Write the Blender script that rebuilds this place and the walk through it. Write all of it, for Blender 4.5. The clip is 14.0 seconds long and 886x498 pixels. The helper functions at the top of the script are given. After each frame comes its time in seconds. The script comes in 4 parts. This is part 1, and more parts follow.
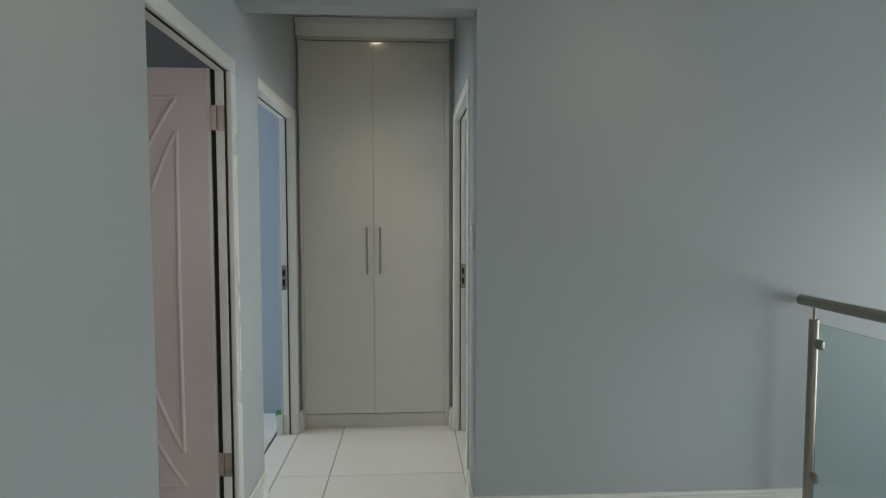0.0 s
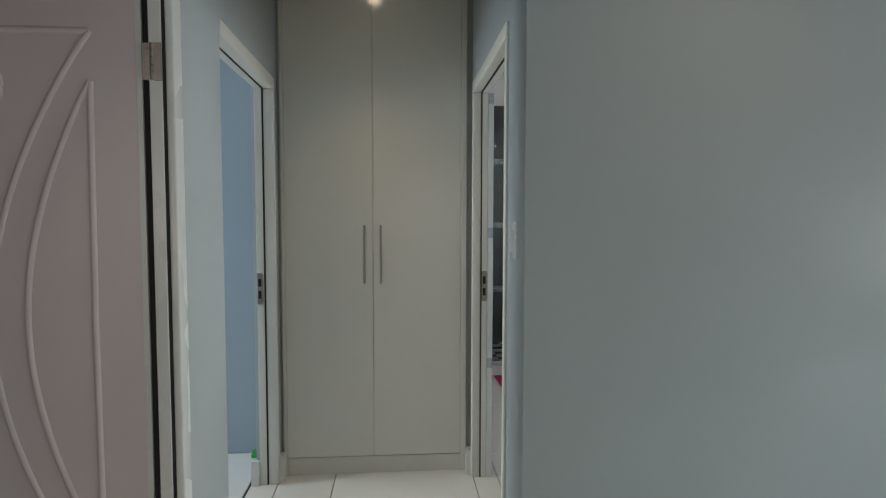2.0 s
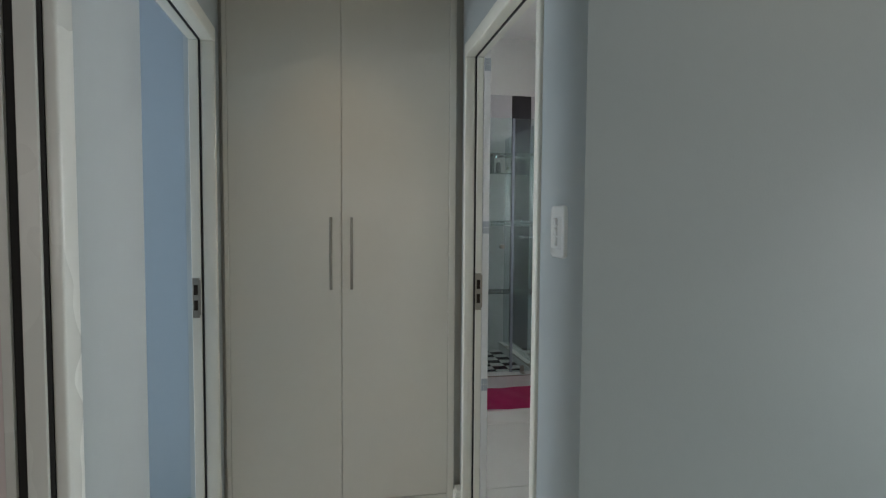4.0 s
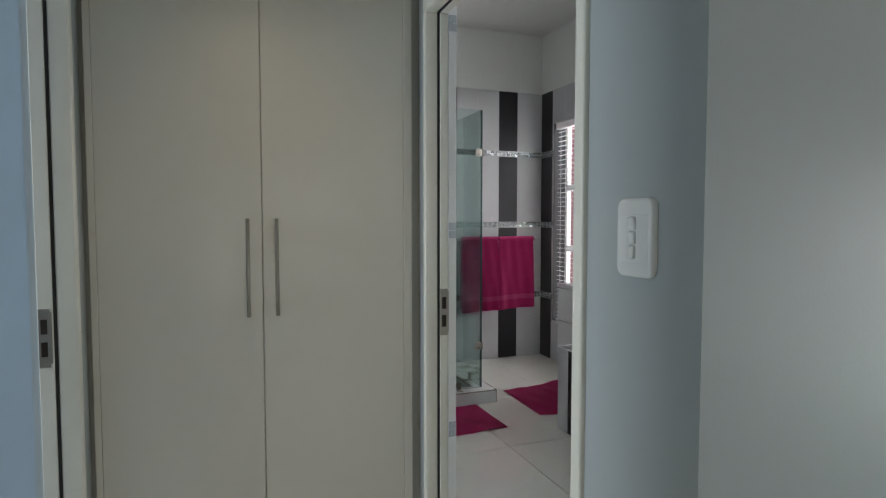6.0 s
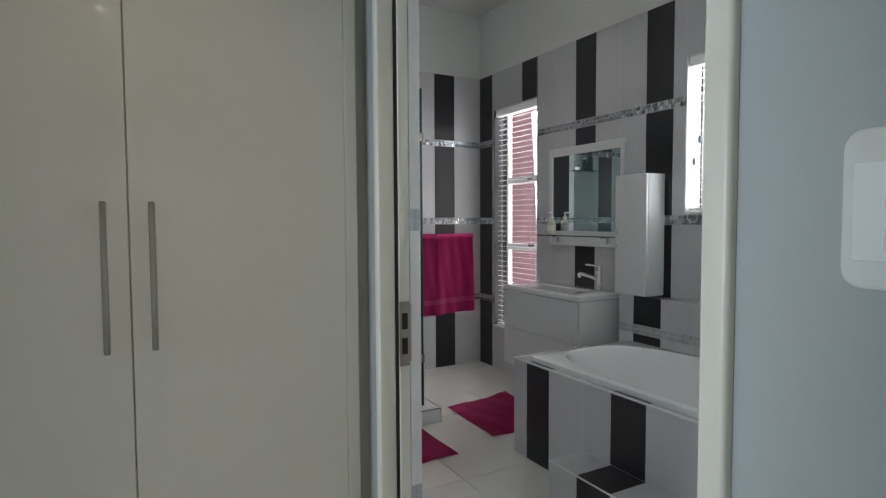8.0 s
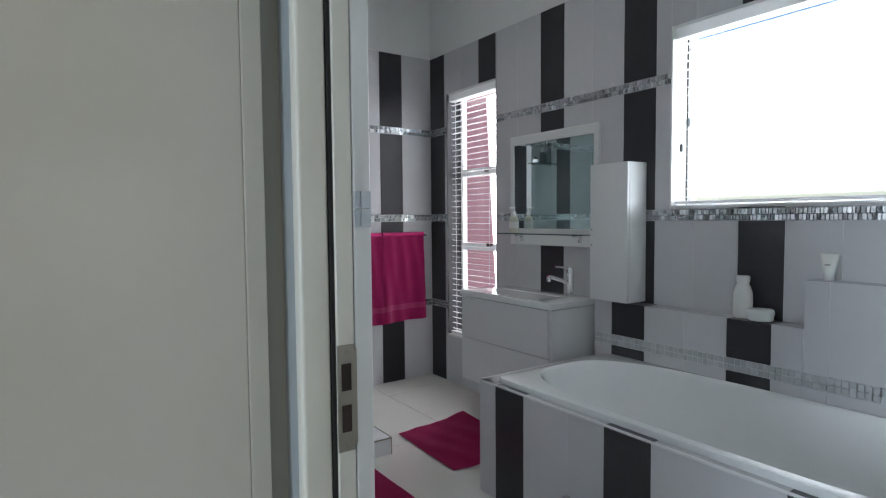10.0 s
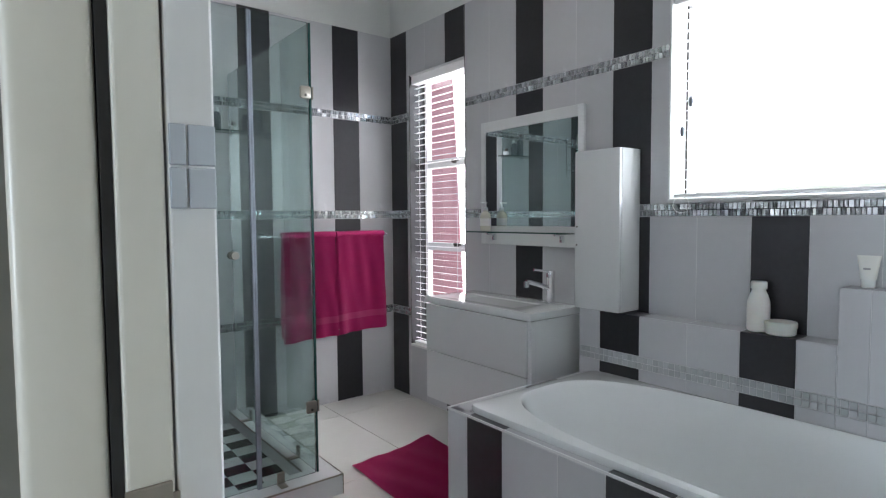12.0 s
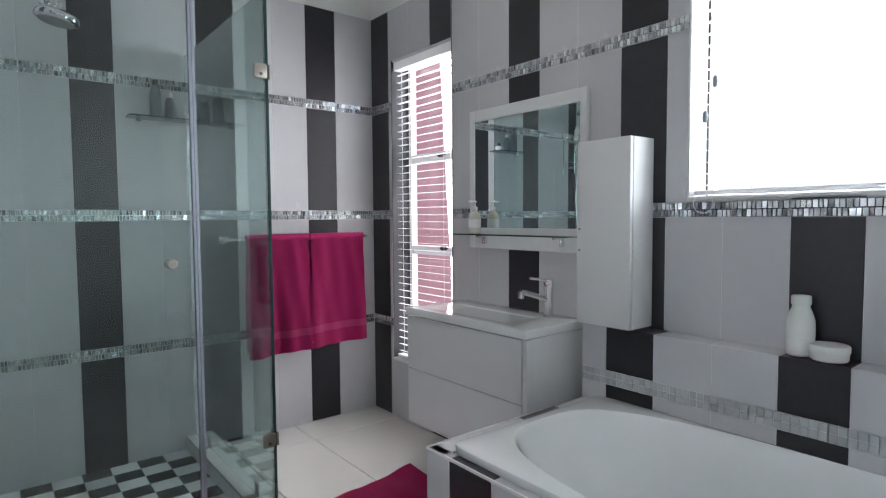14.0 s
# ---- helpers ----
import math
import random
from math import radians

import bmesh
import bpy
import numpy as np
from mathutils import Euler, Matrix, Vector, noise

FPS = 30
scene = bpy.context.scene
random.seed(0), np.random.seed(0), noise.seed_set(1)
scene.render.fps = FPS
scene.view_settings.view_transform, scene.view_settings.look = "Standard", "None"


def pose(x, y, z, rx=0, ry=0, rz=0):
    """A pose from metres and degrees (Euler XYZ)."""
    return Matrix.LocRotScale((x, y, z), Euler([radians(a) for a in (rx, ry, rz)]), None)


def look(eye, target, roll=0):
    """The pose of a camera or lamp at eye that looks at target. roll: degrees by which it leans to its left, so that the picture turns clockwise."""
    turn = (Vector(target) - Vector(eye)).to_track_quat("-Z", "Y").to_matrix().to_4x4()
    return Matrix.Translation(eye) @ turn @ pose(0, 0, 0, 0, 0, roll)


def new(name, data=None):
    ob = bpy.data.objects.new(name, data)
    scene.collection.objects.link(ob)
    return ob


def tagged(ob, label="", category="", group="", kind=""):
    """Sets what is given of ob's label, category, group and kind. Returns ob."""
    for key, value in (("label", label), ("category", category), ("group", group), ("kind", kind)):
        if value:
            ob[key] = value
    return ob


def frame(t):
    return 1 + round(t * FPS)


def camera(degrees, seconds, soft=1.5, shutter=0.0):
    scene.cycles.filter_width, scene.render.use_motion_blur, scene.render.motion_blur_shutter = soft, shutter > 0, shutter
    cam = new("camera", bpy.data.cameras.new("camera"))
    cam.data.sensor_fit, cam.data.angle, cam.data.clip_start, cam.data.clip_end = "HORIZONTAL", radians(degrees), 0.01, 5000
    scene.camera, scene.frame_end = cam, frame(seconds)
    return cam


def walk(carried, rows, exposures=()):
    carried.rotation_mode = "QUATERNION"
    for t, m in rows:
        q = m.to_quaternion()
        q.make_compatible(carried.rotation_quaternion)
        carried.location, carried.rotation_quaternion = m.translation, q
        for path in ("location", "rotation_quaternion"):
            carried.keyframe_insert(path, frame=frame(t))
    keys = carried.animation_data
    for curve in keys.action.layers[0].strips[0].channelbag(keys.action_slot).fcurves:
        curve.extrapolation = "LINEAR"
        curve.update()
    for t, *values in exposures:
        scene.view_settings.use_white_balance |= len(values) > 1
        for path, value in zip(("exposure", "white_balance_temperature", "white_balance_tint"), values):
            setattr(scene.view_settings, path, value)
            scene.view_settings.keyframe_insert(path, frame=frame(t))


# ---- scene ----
cam = camera(76.2, 14.0, soft=1.25)
PATH = [
    (0, (0.252, 0.043, 1.422), (0.365, 2.036, 1.308), -0.0),
    (0.5, (0.238, 0.214, 1.402), (0.356, 2.208, 1.293), -0.1),
    (1, (0.221, 0.428, 1.405), (0.35, 2.421, 1.293), -0.1),
    (1.5, (0.191, 0.608, 1.398), (0.332, 2.6, 1.282), -0.0),
    (2, (0.143, 0.775, 1.401), (0.299, 2.766, 1.286), 0.1),
    (2.5, (0.09, 0.935, 1.397), (0.272, 2.923, 1.284), 0.1),
    (3, (0.067, 1.066, 1.377), (0.293, 3.05, 1.265), 0.2),
    (5.5, (-0.099, 1.77, 1.344), (0.523, 3.668, 1.244), 0.2),
    (6, (-0.091, 1.914, 1.349), (0.614, 3.783, 1.248), 0.0),
    (6.5, (-0.082, 2.05, 1.35), (0.703, 3.887, 1.248), -0.1),
    (7, (-0.058, 2.201, 1.337), (0.788, 4.011, 1.235), -0.1),
    (7.5, (-0.033, 2.345, 1.33), (0.874, 4.125, 1.227), -0.2),
    (8, (0.012, 2.462, 1.313), (0.974, 4.212, 1.212), -0.3),
    (8.5, (0.069, 2.598, 1.316), (1.083, 4.319, 1.214), -0.3),
    (11, (0.385, 3.161, 1.29), (1.576, 4.764, 1.183), -0.5),
    (11.5, (0.463, 3.259, 1.291), (1.679, 4.844, 1.184), -0.4),
    (12, (0.524, 3.33, 1.281), (1.758, 4.901, 1.171), -0.4),
    (12.5, (0.599, 3.406, 1.279), (1.842, 4.968, 1.171), -0.4),
    (13, (0.656, 3.484, 1.276), (1.907, 5.041, 1.168), -0.3),
    (13.5, (0.718, 3.537, 1.276), (1.968, 5.094, 1.166), -0.4),
    (14, (0.799, 3.594, 1.284), (2.049, 5.151, 1.174), -0.4),
]
EXPOSURES = [(0.0, -0.11, 6550, 10), (3.0, -0.16, 6550, 10), (5.5, -0.10, 6550, 10), (7.5, -0.12, 6550, 10), (8.5, 0.0, 6450, 10), (11.0, 0.22, 6000, 10), (12.0, 0.44, 6200, 11), (14.0, 0.54, 6250, 12)]
walk(cam, [(t, look(eye, target, roll)) for t, eye, target, roll in PATH], EXPOSURES)

# ---- world and large lights ----
world = bpy.data.worlds.new("sky")
scene.world = world
world.use_nodes = True
wn = world.node_tree.nodes
sky = wn.new("ShaderNodeTexSky")
sky.sky_type, sky.sun_disc = "NISHITA", False
sky.sun_elevation, sky.sun_rotation = radians(50), radians(200)
wn["Background"].inputs["Strength"].default_value = 0.15
world.node_tree.links.new(sky.outputs[0], wn["Background"].inputs[0])
sun = new("sun", bpy.data.lights.new("sun", "SUN"))
sun.data.energy, sun.data.angle, sun.data.color = 2.5, radians(0.6), (1, 0.95, 0.88)
sun.matrix_world = look((0, 0, 20), (4, 9, 0))


def area_lamp(name, place, target, w, h, watts, colour):
    ob = new(name, bpy.data.lights.new(name, "AREA"))
    ob.data.shape, ob.data.size, ob.data.size_y, ob.data.energy, ob.data.color = "RECTANGLE", w, h, watts, colour
    ob.matrix_world = look(place, target)
    return ob


def downlight_lamp(name, place, watts, colour, spread=110):
    ob = new(name, bpy.data.lights.new(name, "SPOT"))
    ob.data.energy, ob.data.color, ob.data.spot_size, ob.data.spot_blend, ob.data.shadow_soft_size = watts, colour, radians(spread), 0.95, 0.035
    ob.matrix_world = look(place, (place[0], place[1] + 0.001, 0))
    return ob


DAY, WARM = (0.93, 0.97, 1.0), (1.0, 0.76, 0.44)
area_lamp("bathroom_daylight", (3.06, 3.9825, 1.80), (0, 3.9825, 1.80), 1.40, 0.92, 46, DAY)
area_lamp("narrow_window_daylight", (3.50, 6.40, 1.45), (0, 6.40, 1.25), 1.0, 2.4, 60, (1.0, 0.955, 0.96))
area_lamp("landing_daylight", (4.10, 1.1, 0.85), (0, 1.1, 0.85), 2.4, 1.6, 42, (0.93, 0.98, 0.99))
# added fill as wide as the closed south wall, no window there
area_lamp("landing_rear_fill", (1.7, -2.95, 1.05), (1.7, 3, 0.8), 4.4, 1.9, 15, (1.0, 0.98, 0.92))
area_lamp("bedroom_daylight", (-3.75, 3.4, 1.5), (0, 3.4, 1.2), 0.8, 1.4, 74, (0.84, 0.93, 1.0))
# added fill inside the windowless side room, brightens the open door leaf
area_lamp("side_room_fill", (-2.2, -2.6, 1.6), (-1.0, 2.4, 1.2), 1.4, 1.2, 20, (1.0, 0.92, 0.88))
downlight_lamp("niche_downlight", (0.003, 3.356, 2.678), 21, WARM, 78)
downlight_lamp("landing_downlight", (1.15, 2.1, 2.648), 6, WARM)
downlight_lamp("bathroom_downlight", (2.10, 5.45, 3.138), 14, (1.0, 0.92, 0.82), 110)
downlight_lamp("landing_downlight_rear", (-0.12, 0.957, 2.648), 12, WARM, 130)

# ---- materials ----
def material(name, colour, rough=0.5, metal=0.0, spread=0.06, grain=30.0, bump=0.0, bump_scale=200.0, coat=0.0, stain=0.05, each=0.0, island=False, **more):
    m = bpy.data.materials.new(name)
    m.use_nodes = True
    nodes, links = m.node_tree.nodes, m.node_tree.links
    b = nodes["Principled BSDF"]
    b.inputs["Metallic"].default_value = metal
    b.inputs["Coat Weight"].default_value = coat
    for key, value in more.items():
        b.inputs[key.replace("_", " ")].default_value = value
    co = nodes.new("ShaderNodeTexCoord")
    fine, wide = nodes.new("ShaderNodeTexNoise"), nodes.new("ShaderNodeTexNoise")
    fine.inputs["Scale"].default_value, fine.inputs["Detail"].default_value = grain, 5
    wide.inputs["Scale"].default_value, wide.inputs["Detail"].default_value = 1.7, 3
    links.new(co.outputs["Object"], fine.inputs["Vector"])
    links.new(co.outputs["Object"], wide.inputs["Vector"])

    def maths(op, a, c):
        n = nodes.new("ShaderNodeMath")
        n.operation = op
        for k, v in enumerate((a, c)):
            if isinstance(v, (int, float)):
                n.inputs[k].default_value = v
            else:
                links.new(v, n.inputs[k])
        return n.outputs[0]

    value = maths("ADD", maths("MULTIPLY", maths("SUBTRACT", fine.outputs[0], 0.5), spread * 2), 1.0)
    value = maths("ADD", value, maths("MULTIPLY", maths("SUBTRACT", wide.outputs[0], 0.5), stain * 2))
    if each:
        if island:
            source = nodes.new("ShaderNodeNewGeometry").outputs["Random Per Island"]
        else:
            source = nodes.new("ShaderNodeObjectInfo").outputs["Random"]
        value = maths("ADD", value, maths("MULTIPLY", maths("SUBTRACT", source, 0.5), each * 2))
    hsv = nodes.new("ShaderNodeHueSaturation")
    hsv.inputs["Color"].default_value = (*colour, 1)
    links.new(value, hsv.inputs["Value"])
    links.new(hsv.outputs[0], b.inputs["Base Color"])
    links.new(maths("ADD", maths("MULTIPLY", wide.outputs[0], rough * 0.3), rough * 0.85), b.inputs["Roughness"])
    if bump:
        n, k = nodes.new("ShaderNodeTexNoise"), nodes.new("ShaderNodeBump")
        n.inputs["Scale"].default_value, n.inputs["Detail"].default_value = bump_scale, 4
        links.new(co.outputs["Object"], n.inputs["Vector"])
        k.inputs["Strength"].default_value, k.inputs["Distance"].default_value = bump, 0.002
        links.new(n.outputs[0], k.inputs["Height"])
        links.new(k.outputs[0], b.inputs["Normal"])
    return m


def clear_glass(name, colour, rough=0.0):
    m = bpy.data.materials.new(name)
    m.use_nodes = True
    b = m.node_tree.nodes["Principled BSDF"]
    b.inputs["Base Color"].default_value = (*colour, 1)
    b.inputs["Transmission Weight"].default_value, b.inputs["Roughness"].default_value, b.inputs["IOR"].default_value = 1, rough, 1.45
    return m


BLUE = material("blue_grey_paint", (0.40, 0.44, 0.455), 0.42, bump=0.12, bump_scale=160, spread=0.02, stain=0.03)
# paint of the closet side strips; on the niche ceiling it stands for shade
GREY = material("taupe_paint_and_shade", (0.40, 0.39, 0.35), 0.5, bump=0.12, bump_scale=160, spread=0.02)
ROOM_BLUE = material("pale_blue_paint", (0.325, 0.385, 0.43), 0.5, bump=0.1, spread=0.02)
# mauve kept dark, so the side room's dimness is in the colour
MAUVE = material("dim_mauve_paint", (0.36, 0.31, 0.33), 0.55, bump=0.1, spread=0.02)
WHITE_WALL = material("white_wall_paint", (0.74, 0.75, 0.73), 0.6, bump=0.1, spread=0.02)
CEILING = material("ceiling_paint", (0.72, 0.72, 0.70), 0.7, bump=0.1, spread=0.02)
TRIM = material("white_gloss_trim", (0.72, 0.73, 0.70), 0.28, bump=0.03, bump_scale=40, spread=0.01)
CREAM_TRIM = material("cream_gloss_trim", (0.71, 0.70, 0.63), 0.3, bump=0.03, bump_scale=40, spread=0.01)
DOOR_PAINT = material("door_paint", (0.70, 0.62, 0.62), 0.35, bump=0.06, bump_scale=90, spread=0.02)
CLOSET = material("gloss_closet_board", (0.63, 0.61, 0.55), 0.16, spread=0.015, stain=0.03, coat=0.3)
STEEL = material("brushed_steel", (0.33, 0.31, 0.27), 0.38, 1.0, bump=0.15, bump_scale=400)
CHROME = material("chrome", (0.80, 0.81, 0.83), 0.07, 1.0, spread=0.01)
DARK_METAL = material("dark_oiled_metal", (0.09, 0.08, 0.07), 0.4, 0.7)
HINGE = material("worn_hinge_steel", (0.34, 0.31, 0.27), 0.38, 1.0, spread=0.15)
POCKET = material("rusty_shaded_pocket", (0.022, 0.014, 0.009), 0.9, spread=0.4, grain=120)
DARK = material("dark_gap", (0.02, 0.02, 0.02), 0.8)
PLASTIC = material("white_plastic", (0.80, 0.82, 0.82), 0.22, spread=0.01, coat=0.2)
ROCKER_SHADE = material("rocker_shade_grey", (0.42, 0.43, 0.43), 0.6)
FLOOR_TILE = material("glazed_white_floor_tile", (0.74, 0.735, 0.69), 0.08, spread=0.02, stain=0.04, each=0.02, coat=0.3)
GROUT = material("pale_grout", (0.70, 0.70, 0.70), 0.9, bump=0.3)
FLOOR_GROUT = material("dark_floor_grout", (0.16, 0.15, 0.14), 0.9, bump=0.3)
LIGHT_TILE = material("pale_grey_wall_tile", (0.58, 0.58, 0.60), 0.26, spread=0.02, stain=0.04, each=0.025, bump=0.04, bump_scale=40)
WHITE_TILE = material("white_return_tile", (0.72, 0.73, 0.73), 0.22, spread=0.02)
DARK_TILE = material("charcoal_wall_tile", (0.028, 0.027, 0.032), 0.3, spread=0.25, grain=60, each=0.1, bump=0.12, bump_scale=120)
MOSAIC = material("mirror_mosaic", (0.62, 0.64, 0.66), 0.09, 0.75, each=0.38, island=True, spread=0.05)
MOSAIC_GROUT = material("grey_mosaic_grout", (0.20, 0.20, 0.21), 0.8, spread=0.2)
MOSAIC_PALE = material("pale_mosaic", (0.62, 0.64, 0.65), 0.12, 0.2, each=0.12, island=True, spread=0.05)
MOSAIC_BLUE = material("bluish_glass_mosaic", (0.48, 0.52, 0.57), 0.08, 0.2, each=0.12, island=True, spread=0.05)
CHECK_WHITE = material("white_check_tile", (0.80, 0.80, 0.80), 0.25, each=0.04)
CHECK_BLACK = material("black_check_tile", (0.03, 0.03, 0.034), 0.25, each=0.1)
ENAMEL = material("white_enamel", (0.80, 0.82, 0.82), 0.10, spread=0.008, stain=0.02, coat=0.5)
GLOSS_WHITE = material("white_gloss_board", (0.76, 0.77, 0.77), 0.14, spread=0.01, stain=0.02, coat=0.3)
TOWEL = material("magenta_terry", (0.38, 0.005, 0.105), 0.95, spread=0.22, grain=350, bump=0.9, bump_scale=420, Sheen_Weight=0.1)
TOWEL_HEM = material("magenta_satin_hem", (0.44, 0.02, 0.14), 0.5, spread=0.1, grain=300, bump=0.3, bump_scale=300)
MAT_CLOTH = material("magenta_mat", (0.50, 0.008, 0.135), 0.95, spread=0.25, grain=280, bump=0.9, bump_scale=300, Sheen_Weight=0.1)
MIRROR = material("silvered_mirror", (0.80, 0.86, 0.86), 0.01, 1.0, spread=0.0, stain=0.0)
GLASS = clear_glass("shower_glass", (0.745, 0.845, 0.825))
WINDOW_GLASS = clear_glass("window_glass", (0.97, 0.99, 0.98))
GLASS_EDGE = material("green_glass_edge", (0.02, 0.07, 0.06), 0.15)
SEAL = material("clear_plastic_seal", (0.40, 0.43, 0.50), 0.2, Transmission_Weight=0.35)
SLAT = material("white_blind_slat", (0.86, 0.86, 0.86), 0.45, spread=0.02)
# thin slats let some of the daylight through
slat_nodes, slat_links = SLAT.node_tree.nodes, SLAT.node_tree.links
slat_thin, slat_mix = slat_nodes.new("ShaderNodeBsdfTranslucent"), slat_nodes.new("ShaderNodeMixShader")
slat_thin.inputs["Color"].default_value, slat_mix.inputs["Fac"].default_value = (0.88, 0.88, 0.88, 1), 0.2
slat_links.new(slat_nodes["Principled BSDF"].outputs[0], slat_mix.inputs[1])
slat_links.new(slat_thin.outputs[0], slat_mix.inputs[2])
slat_links.new(slat_mix.outputs[0], slat_nodes["Material Output"].inputs["Surface"])
ALU = material("white_aluminium", (0.74, 0.74, 0.74), 0.3, spread=0.02)
PINK = material("salmon_render_wall", (0.82, 0.40, 0.41), 0.85, spread=0.08, grain=12, bump=0.3, bump_scale=60)
SOAP = material("pale_soap", (0.88, 0.86, 0.72), 0.15, Transmission_Weight=0.25)
BOTTLE_WHITE = material("milky_bottle", (0.80, 0.80, 0.76), 0.3, spread=0.02, Subsurface_Weight=0.1)
BOTTLE_GREY = material("grey_bottle", (0.16, 0.18, 0.20), 0.35)
LABEL_GREY = material("grey_print", (0.35, 0.35, 0.35), 0.6)
BRISTLE = material("white_bristle", (0.74, 0.74, 0.70), 0.9, spread=0.3, grain=500, bump=1.0, bump_scale=600)
GREEN = material("green_plastic", (0.02, 0.28, 0.06), 0.4)
LAMP_GLASS = material("lit_lamp_glass", (0.9, 0.8, 0.65), 0.3, Emission_Strength=30.0)
LAMP_GLASS.node_tree.nodes["Principled BSDF"].inputs["Emission Color"].default_value = (1.0, 0.82, 0.58, 1)
GROUND = material("ground_outside", (0.30, 0.28, 0.24), 0.9, spread=0.2)

# ---- mesh helpers ----
def block(bm, x0, x1, y0, y1, z0, z1):
    v = [bm.verts.new((x, y, z)) for x in (x0, x1) for y in (y0, y1) for z in (z0, z1)]
    for f in ((0, 1, 3, 2), (4, 6, 7, 5), (0, 4, 5, 1), (2, 3, 7, 6), (0, 2, 6, 4), (1, 5, 7, 3)):
        bm.faces.new([v[k] for k in f])
    return bm


def boxes(*bounds, bevel=0.0, segments=2):
    bm = bmesh.new()
    for b in bounds:
        block(bm, *b)
    if bevel:
        bmesh.ops.bevel(bm, geom=list(bm.edges), offset=bevel, segments=segments, profile=0.5, affect="EDGES", clamp_overlap=True)
    return bm


def lathe(profile, centre, n=24, matrix=None):
    """A turned shape from (radius, height) pairs round the upright axis through centre."""
    bm = bmesh.new()
    rings = []
    for r, z in profile:
        rings.append([bm.verts.new((r * math.cos(2 * math.pi * k / n), r * math.sin(2 * math.pi * k / n), z)) for k in range(n)])
    for a, b in zip(rings, rings[1:]):
        for k in range(n):
            bm.faces.new((a[k], a[(k + 1) % n], b[(k + 1) % n], b[k]))
    bm.faces.new(list(reversed(rings[0])))
    bm.faces.new(rings[-1])
    bm.transform(Matrix.Translation(centre) @ (matrix or Matrix()))
    return bm


def tube(points, radius, n=10):
    """A round bar through the points."""
    bm = bmesh.new()
    pts = [Vector(p) for p in points]
    rings = []
    for k, p in enumerate(pts):
        d = (pts[min(k + 1, len(pts) - 1)] - pts[max(k - 1, 0)]).normalized()
        up = Vector((0, 0, 1)) if abs(d.z) < 0.9 else Vector((1, 0, 0))
        a = d.cross(up).normalized() if k == 0 else (a - d * a.dot(d)).normalized()
        b = d.cross(a).normalized()
        rings.append([bm.verts.new(p + radius * (math.cos(2 * math.pi * j / n) * a + math.sin(2 * math.pi * j / n) * b)) for j in range(n)])
    for a, b in zip(rings, rings[1:]):
        for j in range(n):
            bm.faces.new((a[j], a[(j + 1) % n], b[(j + 1) % n], b[j]))
    bm.faces.new(list(reversed(rings[0])))
    bm.faces.new(rings[-1])
    return bm


def rounded_plate(w, h, t, r, n=6):
    """A plate with round corners in the local xy plane, its face towards +z."""
    bm = bmesh.new()
    outline = []
    for cx, cy, start in ((w / 2 - r, h / 2 - r, 0), (-w / 2 + r, h / 2 - r, 90), (-w / 2 + r, -h / 2 + r, 180), (w / 2 - r, -h / 2 + r, 270)):
        for k in range(n + 1):
            a = radians(start + 90 * k / n)
            outline.append((cx + r * math.cos(a), cy + r * math.sin(a)))
    soft = min(t * 0.4, r * 0.5)
    rings = []
    for z, s in ((0, 0), (t - soft, 0), (t - soft * 0.3, soft * 0.4), (t, soft)):
        rings.append([bm.verts.new((x * (1 - 2 * s / w), y * (1 - 2 * s / h), z)) for x, y in outline])
    m = len(outline)
    for a, b in zip(rings, rings[1:]):
        for k in range(m):
            bm.faces.new((a[k], a[(k + 1) % m], b[(k + 1) % m], b[k]))
    bm.faces.new(rings[-1])
    bm.faces.new(list(reversed(rings[0])))
    return bm


def mesh_of(name, bm, mat, smooth=False):
    bmesh.ops.recalc_face_normals(bm, faces=list(bm.faces))
    me = bpy.data.meshes.new(name)
    bm.to_mesh(me)
    bm.free()
    me.materials.append(mat)
    if smooth:
        me.shade_smooth()
        me.set_sharp_from_angle(angle=radians(40))
    return me


def part(name, bm, mat, parent, label="", smooth=False):
    ob = new(name, mesh_of(name, bm, mat, smooth))
    base = Vector()
    up = parent
    while up is not None:
        base += up.location
        up = up.parent
    ob.parent = parent
    ob.data.transform(Matrix.Translation(-base))
    return tagged(ob, label)


def thing(name, base, label, category, group=""):
    ob = new(name)
    ob.location = base
    ob.empty_display_size = 0.1
    return tagged(ob, label, category, group)


def solid(name, bm, mat, label, category, smooth=False):
    return tagged(new(name, mesh_of(name, bm, mat, smooth)), label, category)


def structure(name, bm, mat, label=""):
    return tagged(new(name, mesh_of(name, bm, mat)), label or name.replace("_", " "), "", "", "structure")


# ---- plan ----
CL, CR, CY = -0.490, 0.540, 3.81          # niche side walls and closet front
LX, PX = -0.490, -0.390                   # landing left wall, pillar face
WY = 2.535                               # landing far wall
BX0, BX1, BY0, BY1 = 0.617, 2.82, 2.71, 6.86   # bathroom faces
TOP = 3.3
BATH_CEIL, NICHE_CEIL, HALL_CEIL = 3.15, 2.69, 2.66
T, J = 0.008, 0.0012                    # wall tile thickness, depth of the joints

